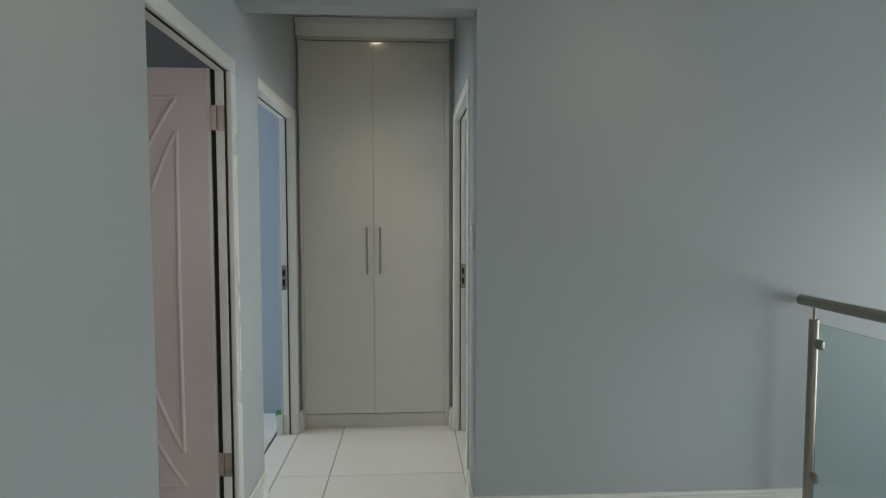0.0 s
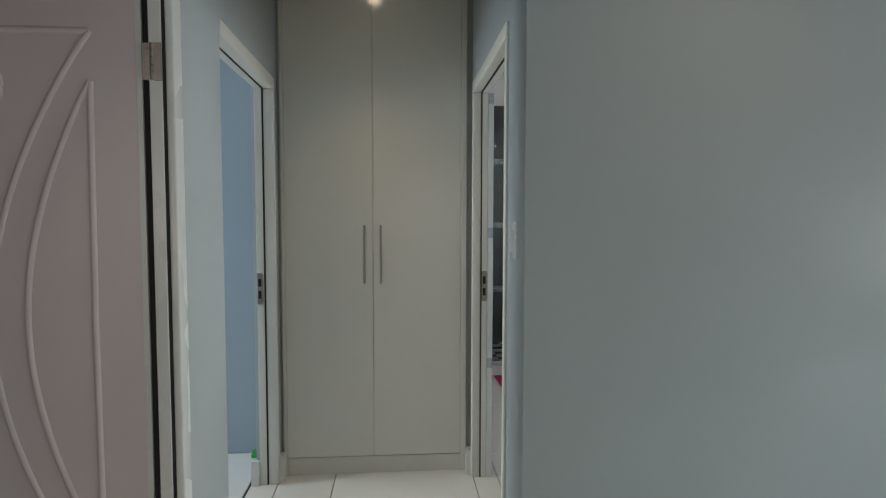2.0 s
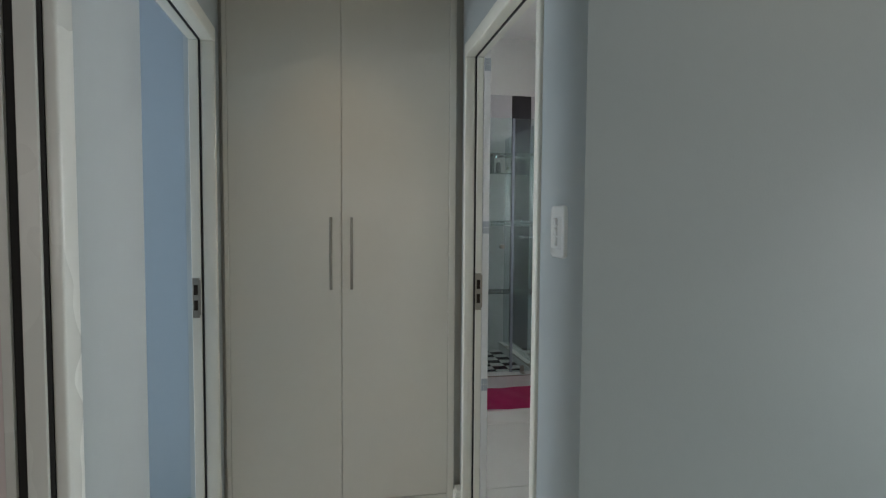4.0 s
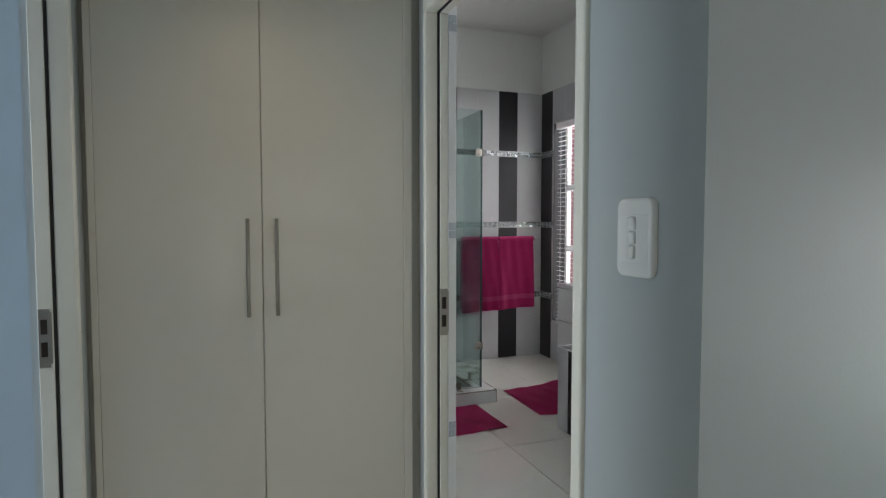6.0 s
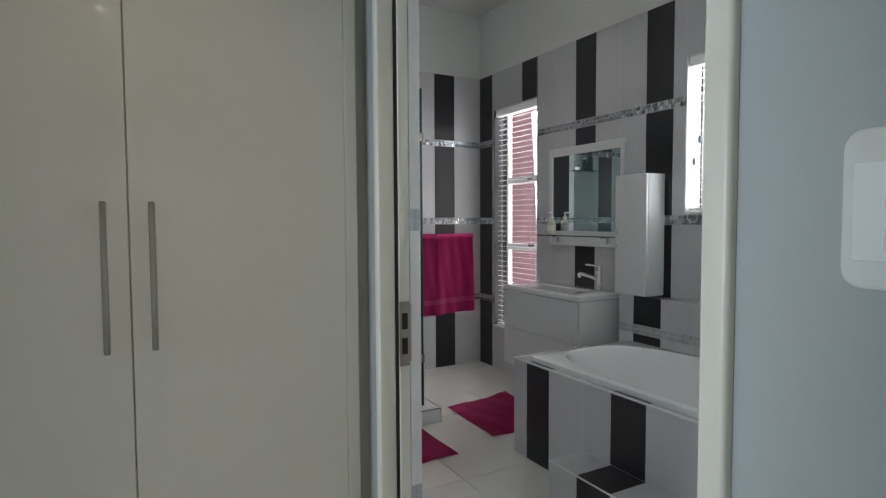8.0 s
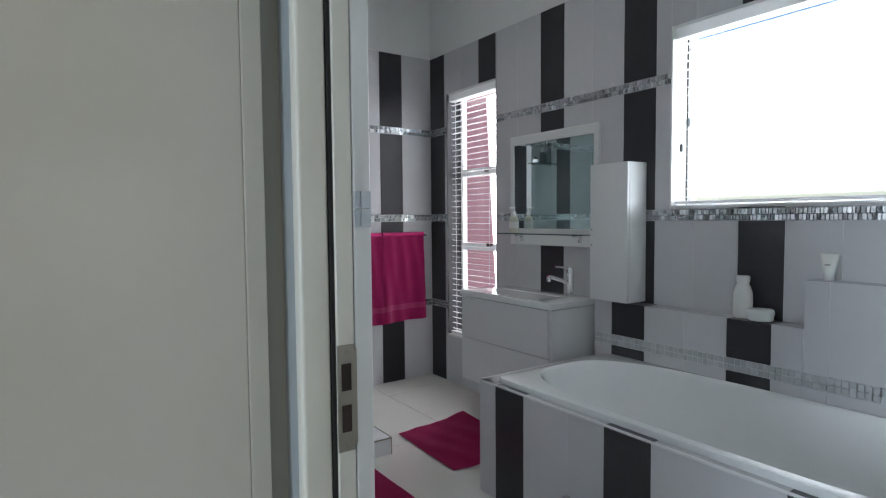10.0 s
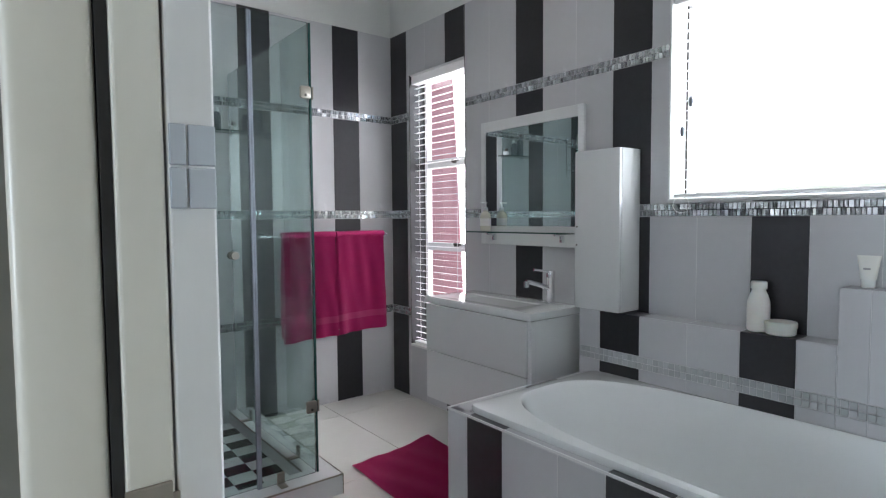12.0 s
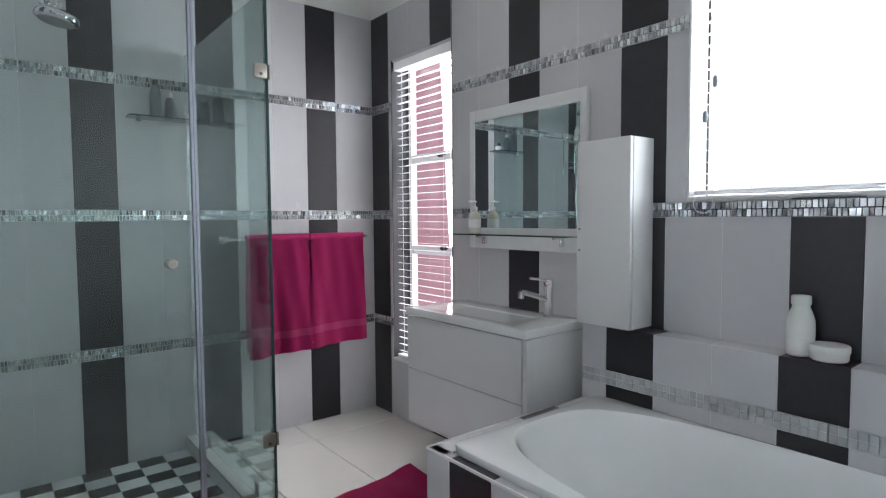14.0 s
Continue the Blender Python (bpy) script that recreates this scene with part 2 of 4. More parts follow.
# ---- landing and niche shell ----
structure("wall_pillar", boxes((-0.64, PX, -3.0, 1.482, 0, TOP)), BLUE, "smooth blue-grey painted landing wall")
structure("wall_landing_left", boxes((-0.530, LX, 1.482, 2.405, 2.03, TOP), (-0.530, LX, 1.482, 1.56, 0, 2.03), (-0.530, LX, 2.405, 2.876, 0, TOP)), BLUE, "blue-grey painted wall round the panelled door")
structure("wall_niche_left", boxes((-0.60, CL, 2.876, 3.724, 2.06, TOP), (-0.60, CL, 3.724, 4.4, 0, TOP)), BLUE, "grey painted side wall of the closet niche")
structure("wall_niche_right", boxes((CR, BX0 - T, WY, 2.845, 0, TOP), (CR, BX0 - T, 2.845, 3.740, 2.06, TOP), (CR, BX0 - T, 3.740, BY1 + 0.2, 0, TOP)), BLUE, "blue-grey wall between niche and bathroom")
structure("wall_landing_north", boxes((BX0 - T, 4.4, WY, BY0 - T, -2.8, TOP), (CR, BX0 - T, WY, WY + 0.02, -0.4, -0.02)), BLUE, "plain blue-grey painted wall beside the stair void")
structure("wall_bulkhead", boxes((-0.66, CR, WY + 0.004, WY + 0.12, 2.325, TOP)), BLUE, "blue-grey bulkhead over the niche")
structure("wall_landing_east", boxes((4.2, 4.4, -3.0, -0.15, -2.8, TOP), (4.2, 4.4, 2.35, WY, -2.8, TOP), (4.2, 4.4, -0.15, 2.35, -2.8, 0.0), (4.2, 4.4, -0.15, 2.35, 1.70, TOP)), BLUE, "far wall of the stair void")
structure("wall_landing_south", boxes((-0.6, 4.4, -3.2, -3.0, -2.8, TOP)), BLUE, "wall behind the landing")
structure("wall_closet_sides", boxes((CL, -0.476, CY + 0.018, 4.39, 0, NICHE_CEIL - 0.002), (0.509, CR, CY + 0.018, 4.39, 0, NICHE_CEIL - 0.002)), GREY, "narrow taupe wall strips beside the closet")
structure("wall_closet_back", boxes((CL, CR, 4.40, 4.5, 0, TOP)), BLUE, "wall behind the closet")
structure("ceiling_landing", boxes((-0.6, 4.4, -3.2, WY, HALL_CEIL, HALL_CEIL + 0.1)), CEILING, "white landing ceiling")
# darker than the other ceilings: the niche's shade is in the colour
structure("ceiling_niche", boxes((-0.66, CR, WY + 0.12, 4.4, NICHE_CEIL, NICHE_CEIL + 0.1)), GREY, "niche ceiling with its shade put into the colour")
structure("floor_void", boxes((2.2, 4.4, -3.2, WY, -2.9, -2.8)), FLOOR_TILE, "tiled floor below the stair void")

# ---- side rooms ----
structure("wall_bedroom_north", boxes((-4.0, -0.60, 4.13, 4.27, 0, TOP)), ROOM_BLUE, "pale blue bedroom wall")
structure("wall_bedroom_divider", boxes((-4.0, -0.530, 2.70, 2.84, 0, TOP)), ROOM_BLUE, "wall between the two rooms")
structure("wall_rooms_west", boxes((-4.2, -4.0, -3.2, 4.27, 0, TOP)), ROOM_BLUE, "outer wall of the side rooms")
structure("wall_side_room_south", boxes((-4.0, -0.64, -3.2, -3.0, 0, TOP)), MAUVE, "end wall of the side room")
structure("ceiling_rooms", boxes((-4.0, -0.60, -3.0, 4.13, 2.65, 2.75)), MAUVE, "mauve side room ceiling, dimness put into its colour")
floor_rooms = structure("floor_rooms", boxes((-4.0, -0.64, -3.0, 4.13, -0.2, -0.010)), FLOOR_GROUT, "white glazed floor of the side rooms")

# ---- bathroom shell ----
def wall_with_openings(axis_x0, axis_x1, y0, y1, z0, z1, holes):
    """An upright slab along y with openings (y0, y1, z0, z1) in order of y."""
    parts, y = [], y0
    for a, b, c, d in holes:
        parts += [(axis_x0, axis_x1, y, a, z0, z1), (axis_x0, axis_x1, a, b, z0, c), (axis_x0, axis_x1, a, b, d, z1)]
        y = b
    parts.append((axis_x0, axis_x1, y, y1, z0, z1))
    return boxes(*parts)


W1, W2 = (6.03, 6.63, 0.37, 2.275), (3.30, 4.665, 1.342, 2.245)
wall_east = structure("wall_bathroom_east", wall_with_openings(BX1 + J, BX1 + 0.2, BY0 - T, BY1 + 0.2, -0.2, 2.59, [W2, W1]), GROUT, "striped tiled bathroom wall with two windows")
structure("wall_bathroom_east_upper", boxes((BX1 + 0.004, BX1 + 0.2, BY0 - T, BY1 + 0.2, 2.592, TOP)), WHITE_WALL, "white painted wall above the tiles")
wall_north = structure("wall_bathroom_north", boxes((BX0 - T, BX1 + T, BY1 + J, BY1 + 0.2, -0.2, 2.59)), GROUT, "striped tiled bathroom end wall")
structure("wall_bathroom_north_upper", boxes((BX0 - T, BX1 + 0.004, BY1 + 0.004, BY1 + 0.2, 2.592, TOP)), WHITE_WALL, "white painted wall above the tiles")
wall_west = structure("wall_bathroom_west", boxes((BX0 - T - 0.002, BX0 - J, 3.77, BY1 + T, 0, 2.59)), GROUT, "tiled bathroom wall beside the shower")
structure("wall_bathroom_west_upper", boxes((BX0 - T, BX0 - 0.004, BY0, BY1, 2.592, TOP)), WHITE_WALL, "white painted wall above the tiles")
structure("wall_bathroom_south_upper", boxes((BX0, BX1, BY0 - 0.006, BY0 + 0.004, 0, TOP)), WHITE_WALL, "plain end wall of the bathroom")
structure("ceiling_bathroom", boxes((BX0 - 0.1, BX1 + 0.2, BY0 - T, BY1 + 0.2, BATH_CEIL, BATH_CEIL + 0.1)), CEILING, "white bathroom ceiling")
floor_bath = structure("floor_bathroom", boxes((CR, BX1 + T, BY0 - T, BY1 + T, -0.2, -0.010)), FLOOR_GROUT, "glossy white tiled bathroom floor")
floor_landing = structure("floor_landing", boxes((LX - 0.123, 2.2, -3.0, WY, -0.3, -0.010), (CL - 0.14, CR, WY, 4.4, -0.3, -0.010)), FLOOR_GROUT, "glossy white tiled landing floor")

# ---- closet in the niche ----
def closet():
    t = thing("built_in_closet", (0.02, CY, 0), "tall gloss cream built-in closet with two doors", "closet")
    x0, x1, mid, top = -0.475, 0.508, 0.006, 2.562
    part("body", boxes((x0, x1, CY + 0.022, 4.38, 0.095, top)), CLOSET, t)
    part("kick_plate", boxes((x0, x1, CY + 0.006, CY + 0.024, 0.0, 0.092)), CLOSET, t)
    for a, b in ((x0, x0 + 0.0185), (x1 - 0.0305, x1)):
        part("side_strip", boxes((a, b, CY - 0.002, CY + 0.020, 0.0, top), bevel=0.002), CLOSET, t)
    part("top_panel", boxes((x0, x1, CY + 0.004, CY + 0.020, top + 0.004, 2.62), bevel=0.002), CLOSET, t)
    bm = bmesh.new()
    profile = [(0.0, 2.585), (-0.012, 2.587), (-0.02, 2.612), (-0.05, 2.655), (-0.062, 2.688), (0.0, 2.688)]
    rows = [[bm.verts.new((x, CY + dy, z)) for dy, z in profile] for x in (CL + 0.004, CR - 0.004)]
    for k in range(len(profile)):
        bm.faces.new((rows[0][k], rows[0][(k + 1) % len(profile)], rows[1][(k + 1) % len(profile)], rows[1][k]))
    for r in rows:
        bm.faces.new(r)
    part("cornice", bm, CREAM_TRIM, t, "cream moulded cornice")
    for a, b, hx in ((x0 + 0.0190, mid - 0.0013, mid - 0.045), (mid + 0.0013, x1 - 0.0310, mid + 0.042)):
        d = part("door", boxes((a, b, CY, CY + 0.018, 0.098, top - 0.002), bevel=0.0015), CLOSET, t)
        part("handle", boxes((hx - 0.006, hx + 0.006, CY - 0.040, CY - 0.029, 1.045, 1.355), bevel=0.003), STEEL, d, "brushed steel bar handle", True)
        for z in (1.075, 1.325):
            part("handle_post", boxes((hx - 0.005, hx + 0.005, CY - 0.030, CY, z - 0.006, z + 0.006), bevel=0.001), STEEL, d)
    return t


closet()

# ---- door frames, architraves, door leaf ----
def door_frame(name, side, face, line, inner, y0, y1, wide, h, trim, label, near=False):
    """A door frame in a wall along y. face, line and inner are the x of its outer face, of the open joint and of the end of its rebate; side is the direction in which face looks; the opening runs from y0 to y1, up to h."""
    t = tagged(new(name), label, "door frame", "", "structure")
    t.location = (face, (y0 + y1) / 2, 0)
    f0, f1 = sorted((face, line + side * 0.0035))
    r0, r1 = sorted((line - side * 0.0035, inner))
    g0, g1 = sorted((line - side * 0.0032, line + side * 0.0032))
    top = h + 0.058

    def casing(c0, c1, z0, z1):
        return boxes((f0, f1, c0, c1, z0, z1), bevel=0.006, segments=4)

    part("casing", casing(y1, y1 + wide, 0, h), trim, t, "rounded painted casing", True)
    if near:
        part("casing", casing(y0 - 0.033, y0, 0, h), trim, t, "rounded painted casing", True)
    part("casing_head", casing(y0 - (0.033 if near else 0.0), y1 + wide, h, top), trim, t, "rounded painted casing", True)
    part("jamb", boxes((r0, r1, y1 - 0.006, y1 + 0.012, 0, h - 0.002), bevel=0.002), trim, t)
    part("jamb", boxes((r0, r1, y0 - 0.012, y0, 0, h - 0.002), bevel=0.002), trim, t)
    part("jamb_head", boxes((r0, r1, y0, y1 - 0.006, h - 0.002, h + 0.016), bevel=0.002), trim, t)
    part("open_joint", boxes((g0, g1, y1 - 0.001, y1 + 0.012, 0, h), (g0, g1, y0, y1, h - 0.001, h + 0.012)), DARK, t, "dark open joint")
    return t


def strike_plate(parent, x, y, z):
    """A lock's strike plate with two pockets on the jamb face that looks towards -y."""
    p = part("strike_plate", boxes((x - 0.015, x + 0.012, y - 0.003, y, z - 0.080, z + 0.080), (x + 0.0115, x + 0.0165, y - 0.0025, y, z - 0.070, z + 0.072), bevel=0.0008), HINGE, parent, "worn steel strike plate")
    # raised rust-black boxes; the shade inside the latch holes is in their colour
    for dz in (-0.030, 0.032):
        part("latch_pocket", boxes((x - 0.009, x + 0.006, y - 0.0045, y - 0.0005, z + dz - 0.020, z + dz + 0.020)), POCKET, p)
    for dz in (-0.069, 0.069):
        part("screw", lathe([(0.0035, 0.0), (0.0035, 0.001), (0.002, 0.0015)], (x, y - 0.003, z + dz), 10, Matrix.Rotation(radians(90), 4, "X")), STEEL, p)


frame1 = door_frame("door_1", 1, -0.468, -0.495, -0.532, 1.574, 2.397, 0.062, 2.008, TRIM, "white frame round the panelled door")
frame2 = door_frame("door_2", 1, -0.485, -0.541, -0.580, 2.876, 3.716, 0.030, 2.043, CREAM_TRIM, "cream-white frame of the bedroom doorway")
frame3 = door_frame("door_3", -1, 0.528, 0.576, 0.607, 2.848, 3.722, 0.028, 2.043, CREAM_TRIM, "cream-white frame of the bathroom doorway", True)
strike_plate(frame2, -0.563, 3.710, 1.030)
strike_plate(frame3, 0.593, 3.716, 1.035)


def panel_door():
    t = thing("panelled_door", (-0.57, 2.44, 0), "mauve-white moulded panel door standing open into the room", "door")
    y0, y1 = 2.402, 2.442
    x1, x0 = -0.558, -1.35
    part("leaf", boxes((x0, x1, y0, y1, 0.012, 2.020), bevel=0.003), DOOR_PAINT, t)
    part("leaf_edge", boxes((x1 - 0.012, x1 + 0.004, y0 - 0.001, y1 - 0.002, 0.014, 2.018), bevel=0.001), TRIM, t, "white painted door edge")

    # near-black filler that stands in for the shade in the hinge gap
    part("rubber_strip", boxes((x1 + 0.0045, -0.5325, y0 + 0.006, y1, 0.014, 2.018)), DARK, t, "black strip standing in for the shade in the hinge gap")

    def ridge(points):
        bm = tube([(x1 + px, y0 + 0.002, pz) for px, pz in points], 0.010, 10)
        for v in bm.verts:
            v.co.y = y0 + 0.002 + (v.co.y - y0 - 0.002) * 0.75
        part("raised_moulding", bm, DOOR_PAINT, t, "", True)

    n = 28
    # two nested bows against a straight stile, and roundels beside them
    ridge([(-0.132 - 0.282 * math.sin(math.pi * k / n) ** 0.9, 0.30 + 1.60 * k / n) for k in range(n + 1)])
    ridge([(-0.134 - 0.184 * math.sin(math.pi * k / n) ** 0.9, 0.44 + 1.326 * k / n) for k in range(n + 1)])
    ridge([(-0.137, 0.44), (-0.140, 1.1), (-0.134, 1.766)])
    for z in (0.30, 1.90):
        ridge([(-0.132, z), (-0.40, z), (-0.652, z)])
    for z in (0.45, 1.75):
        ridge([(-0.450 + 0.085 * math.cos(2 * math.pi * k / 24), z + 0.085 * math.sin(2 * math.pi * k / 24)) for k in range(25)])
    for z in (0.39, 1.820):
        h = part("hinge", boxes((-0.551, -0.527, 2.3925, 2.3955, z - 0.05, z + 0.05), (-0.519, -0.497, 2.388, 2.391, z - 0.052, z + 0.05), bevel=0.001), HINGE, t, "worn steel butt hinge")
        for k in range(5):
            part("hinge_knuckle", lathe([(0.0055, -0.0094), (0.0062, -0.0088), (0.0062, 0.0088), (0.0055, 0.0094)], (-0.523, 2.391, z - 0.04 + 0.02 * k), 10), HINGE, h, "", True)
        for x, y in ((-0.541, 2.3925), (-0.508, 2.388)):
            for dz in (-0.034, 0.0, 0.034):
                part("hinge_screw", lathe([(0.0032, 0.0), (0.0032, 0.0008), (0.002, 0.0012)], (x + (0.004 if dz else -0.004), y, z + dz), 8, Matrix.Rotation(radians(90), 4, "X")), STEEL, h)
    return t


panel_door()

# ---- skirtings ----
def skirting(name, x0, x1, y0, y1, high=0.150):
    along_x = (x1 - x0) > (y1 - y0)
    steps = []
    for z0, z1, e in ((0, high * 0.80, 0.0), (high * 0.80, high * 0.88, 0.003), (high * 0.88, high, 0.007)):
        if along_x:
            steps.append((x0, x1, y0 + e, y1, z0, z1))
        elif x0 > 0:
            steps.append((x0 + e, x1, y0, y1, z0, z1))
        else:
            steps.append((x0, x1 - e, y0, y1, z0, z1))
    structure(name, boxes(*steps, bevel=0.0015), TRIM, "white moulded skirting board")


skirting("skirting_north", CR + 0.0, 2.12, WY - 0.017, WY)
skirting("skirting_left", LX, LX + 0.016, 2.462, 2.876)
skirting("skirting_pillar", PX, PX + 0.016, -3.0, 1.482)
skirting("skirting_niche_right", CR - 0.016, CR, WY - 0.017, 2.808)
skirting("skirting_niche_left_end", CL, CL + 0.026, 3.747, CY - 0.003, 0.135)
skirting("skirting_niche_right_end", CR - 0.036, CR, 3.752, CY - 0.003, 0.135)
skirting("skirting_bedroom_end", -0.622, -0.582, 3.695, 3.722, 0.13)

# ---- light switch ----
def light_switch():
    t = thing("light_switch", (CR, 2.672, 1.255), "white plastic wall switch plate with three rockers", "light switch")
    face = Matrix.Translation((CR, 2.672, 1.3205)) @ Matrix(((0, 0, -1, 0), (-1, 0, 0, 0), (0, 1, 0, 0), (0, 0, 0, 1)))

    def place(bm, dx, dy, dz):
        bm.transform(face @ Matrix.Translation((dx, dy, dz)))
        return bm

    part("plate", place(rounded_plate(0.089, 0.131, 0.011, 0.016), 0, 0, 0), PLASTIC, t, "", True)
    part("module", place(rounded_plate(0.070, 0.080, 0.0018, 0.002), 0, -0.002, 0.0098), PLASTIC, t)
    for dy, tip in ((0.024, 9), (0.0, 9), (-0.024, -6)):
        bm = rounded_plate(0.016, 0.021, 0.005, 0.004)
        bm.transform(Matrix.Rotation(radians(tip), 4, "X"))
        part("rocker", place(bm, -0.002, dy, 0.0112), PLASTIC, t, "", True)
        # grey plate a little larger than the rocker paints its small shadow
        part("rocker_gap", place(rounded_plate(0.0172, 0.0222, 0.0006, 0.004), -0.002, dy, 0.0114), ROCKER_SHADE, t)


light_switch()

# ---- balustrade ----
def balustrade():
    t = thing("glass_balustrade", (2.03, 2.40, 0), "steel and glass balustrade along the stair void", "balustrade")
    rail = part("handrail", tube([(2.03, 2.495, 1.045), (2.03, 2.47, 1.045), (2.03, 0.2, 1.045), (2.03, -2.9, 1.045)], 0.024, 16), STEEL, t, "brushed steel round handrail", True)
    part("handrail_cap", lathe([(0.0245, 0.0), (0.0245, 0.012), (0.018, 0.018)], (2.03, 2.495, 1.045), 16, Matrix.Rotation(radians(-90), 4, "X")), STEEL, rail, "", True)
    for y in (2.42, 1.1, -0.2, -1.5, -2.8):
        p = part("post", lathe([(0.021, 0.0), (0.021, 0.965), (0.019, 0.970)], (2.03, y, 0.0), 16), STEEL, t, "brushed steel post", True)
        part("rail_stem", lathe([(0.006, 0.965), (0.006, 1.03)], (2.03, y, 0.0), 10), STEEL, p, "", True)
        part("base_flange", lathe([(0.042, 0.0), (0.042, 0.008), (0.022, 0.012)], (2.03, y, 0.0), 16), STEEL, p, "", True)
        for z in (0.27, 0.865):
            part("glass_clamp", boxes((2.018, 2.042, y - 0.062, y - 0.018, z - 0.022, z + 0.022), bevel=0.008), STEEL, p, "", True)
    for y1, y0 in ((2.385, 1.135), (1.065, -0.165), (-0.235, -1.465), (-1.535, -2.765)):
        part("glass_pane", boxes((2.026, 2.034, y0, y1, 0.11, 0.955), bevel=0.001), GLASS, t, "clear glass pane")


balustrade()

# ---- ceiling downlights ----
def downlight(x, y, z):
    t = thing("downlight", (x, y, z - 0.02), "recessed warm ceiling downlight in a white ring", "downlight", "ceiling downlights")
    bm = bmesh.new()
    n = 28
    rings = [[bm.verts.new((x + r * math.cos(2 * math.pi * k / n), y + r * math.sin(2 * math.pi * k / n), z + dz)) for k in range(n)] for r, dz in ((0.048, -0.001), (0.046, -0.006), (0.038, -0.008), (0.036, -0.002))]
    for a, b in zip(rings, rings[1:]):
        for k in range(n):
            bm.faces.new((a[k], a[(k + 1) % n], b[(k + 1) % n], b[k]))
    part("ring", bm, TRIM, t, "", True)
    part("lamp_glass", lathe([(0.034, -0.004), (0.034, -0.002)], (x, y, z), 24), LAMP_GLASS, t, "glowing warm lamp glass")


downlight(0.003, 3.356, NICHE_CEIL)
downlight(1.15, 2.1, HALL_CEIL)
downlight(-0.12, 0.957, HALL_CEIL)
downlight(2.10, 5.45, BATH_CEIL)

# ---- windows and blinds ----
def window(name, hole, bars, label, lining=None):
    y0, y1, z0, z1 = hole
    t = tagged(new(name), label, "window", "", "structure")
    t.location = (BX1 + 0.12, (y0 + y1) / 2, z0)
    xa, xb = BX1 + 0.13, BX1 + 0.175
    f = 0.035
    fr = part("window_frame", boxes((xa, xb, y0, y0 + f, z0, z1), (xa, xb, y1 - f, y1, z0, z1), (xa, xb, y0 + f, y1 - f, z0, z0 + f), (xa, xb, y0 + f, y1 - f, z1 - f, z1), bevel=0.002), ALU, t, "white aluminium frame")
    part("reveal_lining", boxes((BX1 + 0.010, xa, y0, y0 + 0.006, z0, z1), (BX1 + 0.010, xa, y0 + 0.006, y1 - 0.006, z1 - 0.006, z1)), WHITE_WALL, t)
    part("reveal_side", boxes((BX1 + 0.002, xa, y1 - 0.006, y1, z0, z1)), lining or WHITE_WALL, t)
    part("window_sill", boxes((BX1 - 0.004, xa, y0, y1, z0, z0 + 0.014), bevel=0.003), ALU, t)
    part("gasket", boxes((xa - 0.003, xa + 0.001, y1 - 0.013, y1 - 0.007, z0 + 0.016, z1 - 0.008)), DARK_METAL, t, "dark rubber gasket")
    levels = [z0 + f, *bars, z1 - f]
    for b in bars:
        part("transom", boxes((xa + 0.002, xb - 0.002, y0 + f, y1 - f, b - 0.028, b + 0.028), bevel=0.002), ALU, fr)
    for a, b in zip(levels, levels[1:]):
        pane = part("pane", boxes((xa + 0.020, xa + 0.025, y0 + f - 0.004, y1 - f + 0.004, a + 0.02, b - 0.02)), WINDOW_GLASS, t, "clear pane")
        pane.visible_shadow = False
    return t


def stay_handle(t, y, z):
    part("stay_handle", boxes((BX1 + 0.100, BX1 + 0.130, y - 0.012, y + 0.012, z - 0.012, z + 0.012), (BX1 + 0.100, BX1 + 0.110, y - 0.055, y + 0.02, z - 0.004, z + 0.010), bevel=0.003), DARK_METAL, t, "dark window catch", True)


window1 = window("window_1", W1, [1.08, 1.66], "tall narrow white window with two transoms", DARK_TILE)
stay_handle(window1, 6.27, 1.66)
stay_handle(window1, 6.25, 1.10)
window2 = window("window_2", W2, [], "wide white window above the bath")


def venetian_blind(hole, pitch, tilt, label, w=0.024):
    y0, y1, z0, z1 = hole
    x = BX1 + 0.045
    t = thing("venetian_blind", (x, (y0 + y1) / 2, z0 + 0.02), label, "blind", "white venetian blinds")
    part("headrail", boxes((x - 0.030, x + 0.030, y0 + 0.010, y1 - 0.010, z1 - 0.062, z1 - 0.008), bevel=0.004), SLAT, t)
    part("bottom_rail", boxes((x - 0.024, x + 0.024, y0 + 0.014, y1 - 0.014, z0 + 0.020, z0 + 0.036), bevel=0.004), SLAT, t)
    bm = bmesh.new()
    a = radians(tilt)
    rows = []
    for yy in (y0 + 0.014, y1 - 0.014):
        rows.append([bm.verts.new((u * math.cos(a), yy - (y0 + y1) / 2, u * math.sin(a) + 0.0015 * (1 - (u / w) ** 2) + dz)) for dz, us in ((0, (-w, -w / 2, 0, w / 2, w)), (-0.0009, (w, w / 2, 0, -w / 2, -w))) for u in us])
    m = len(rows[0])
    for k in range(m):
        bm.faces.new((rows[0][k], rows[0][(k + 1) % m], rows[1][(k + 1) % m], rows[1][k]))
    slat = mesh_of("slat", bm, SLAT, True)
    z, base = z0 + 0.055, t.location
    while z < z1 - 0.075:
        ob = new("slat", slat)
        ob.parent = t
        ob.location = Vector((x, (y0 + y1) / 2, z)) - base
        z += pitch
    for f in (0.16, 0.84):
        yy = y0 + (y1 - y0) * f
        part("ladder_cord", boxes((x - 0.027, x - 0.0255, yy - 0.0012, yy + 0.0012, z0 + 0.03, z1 - 0.06), (x + 0.0255, x + 0.027, yy - 0.0012, yy + 0.0012, z0 + 0.03, z1 - 0.06)), SLAT, t)
    return t


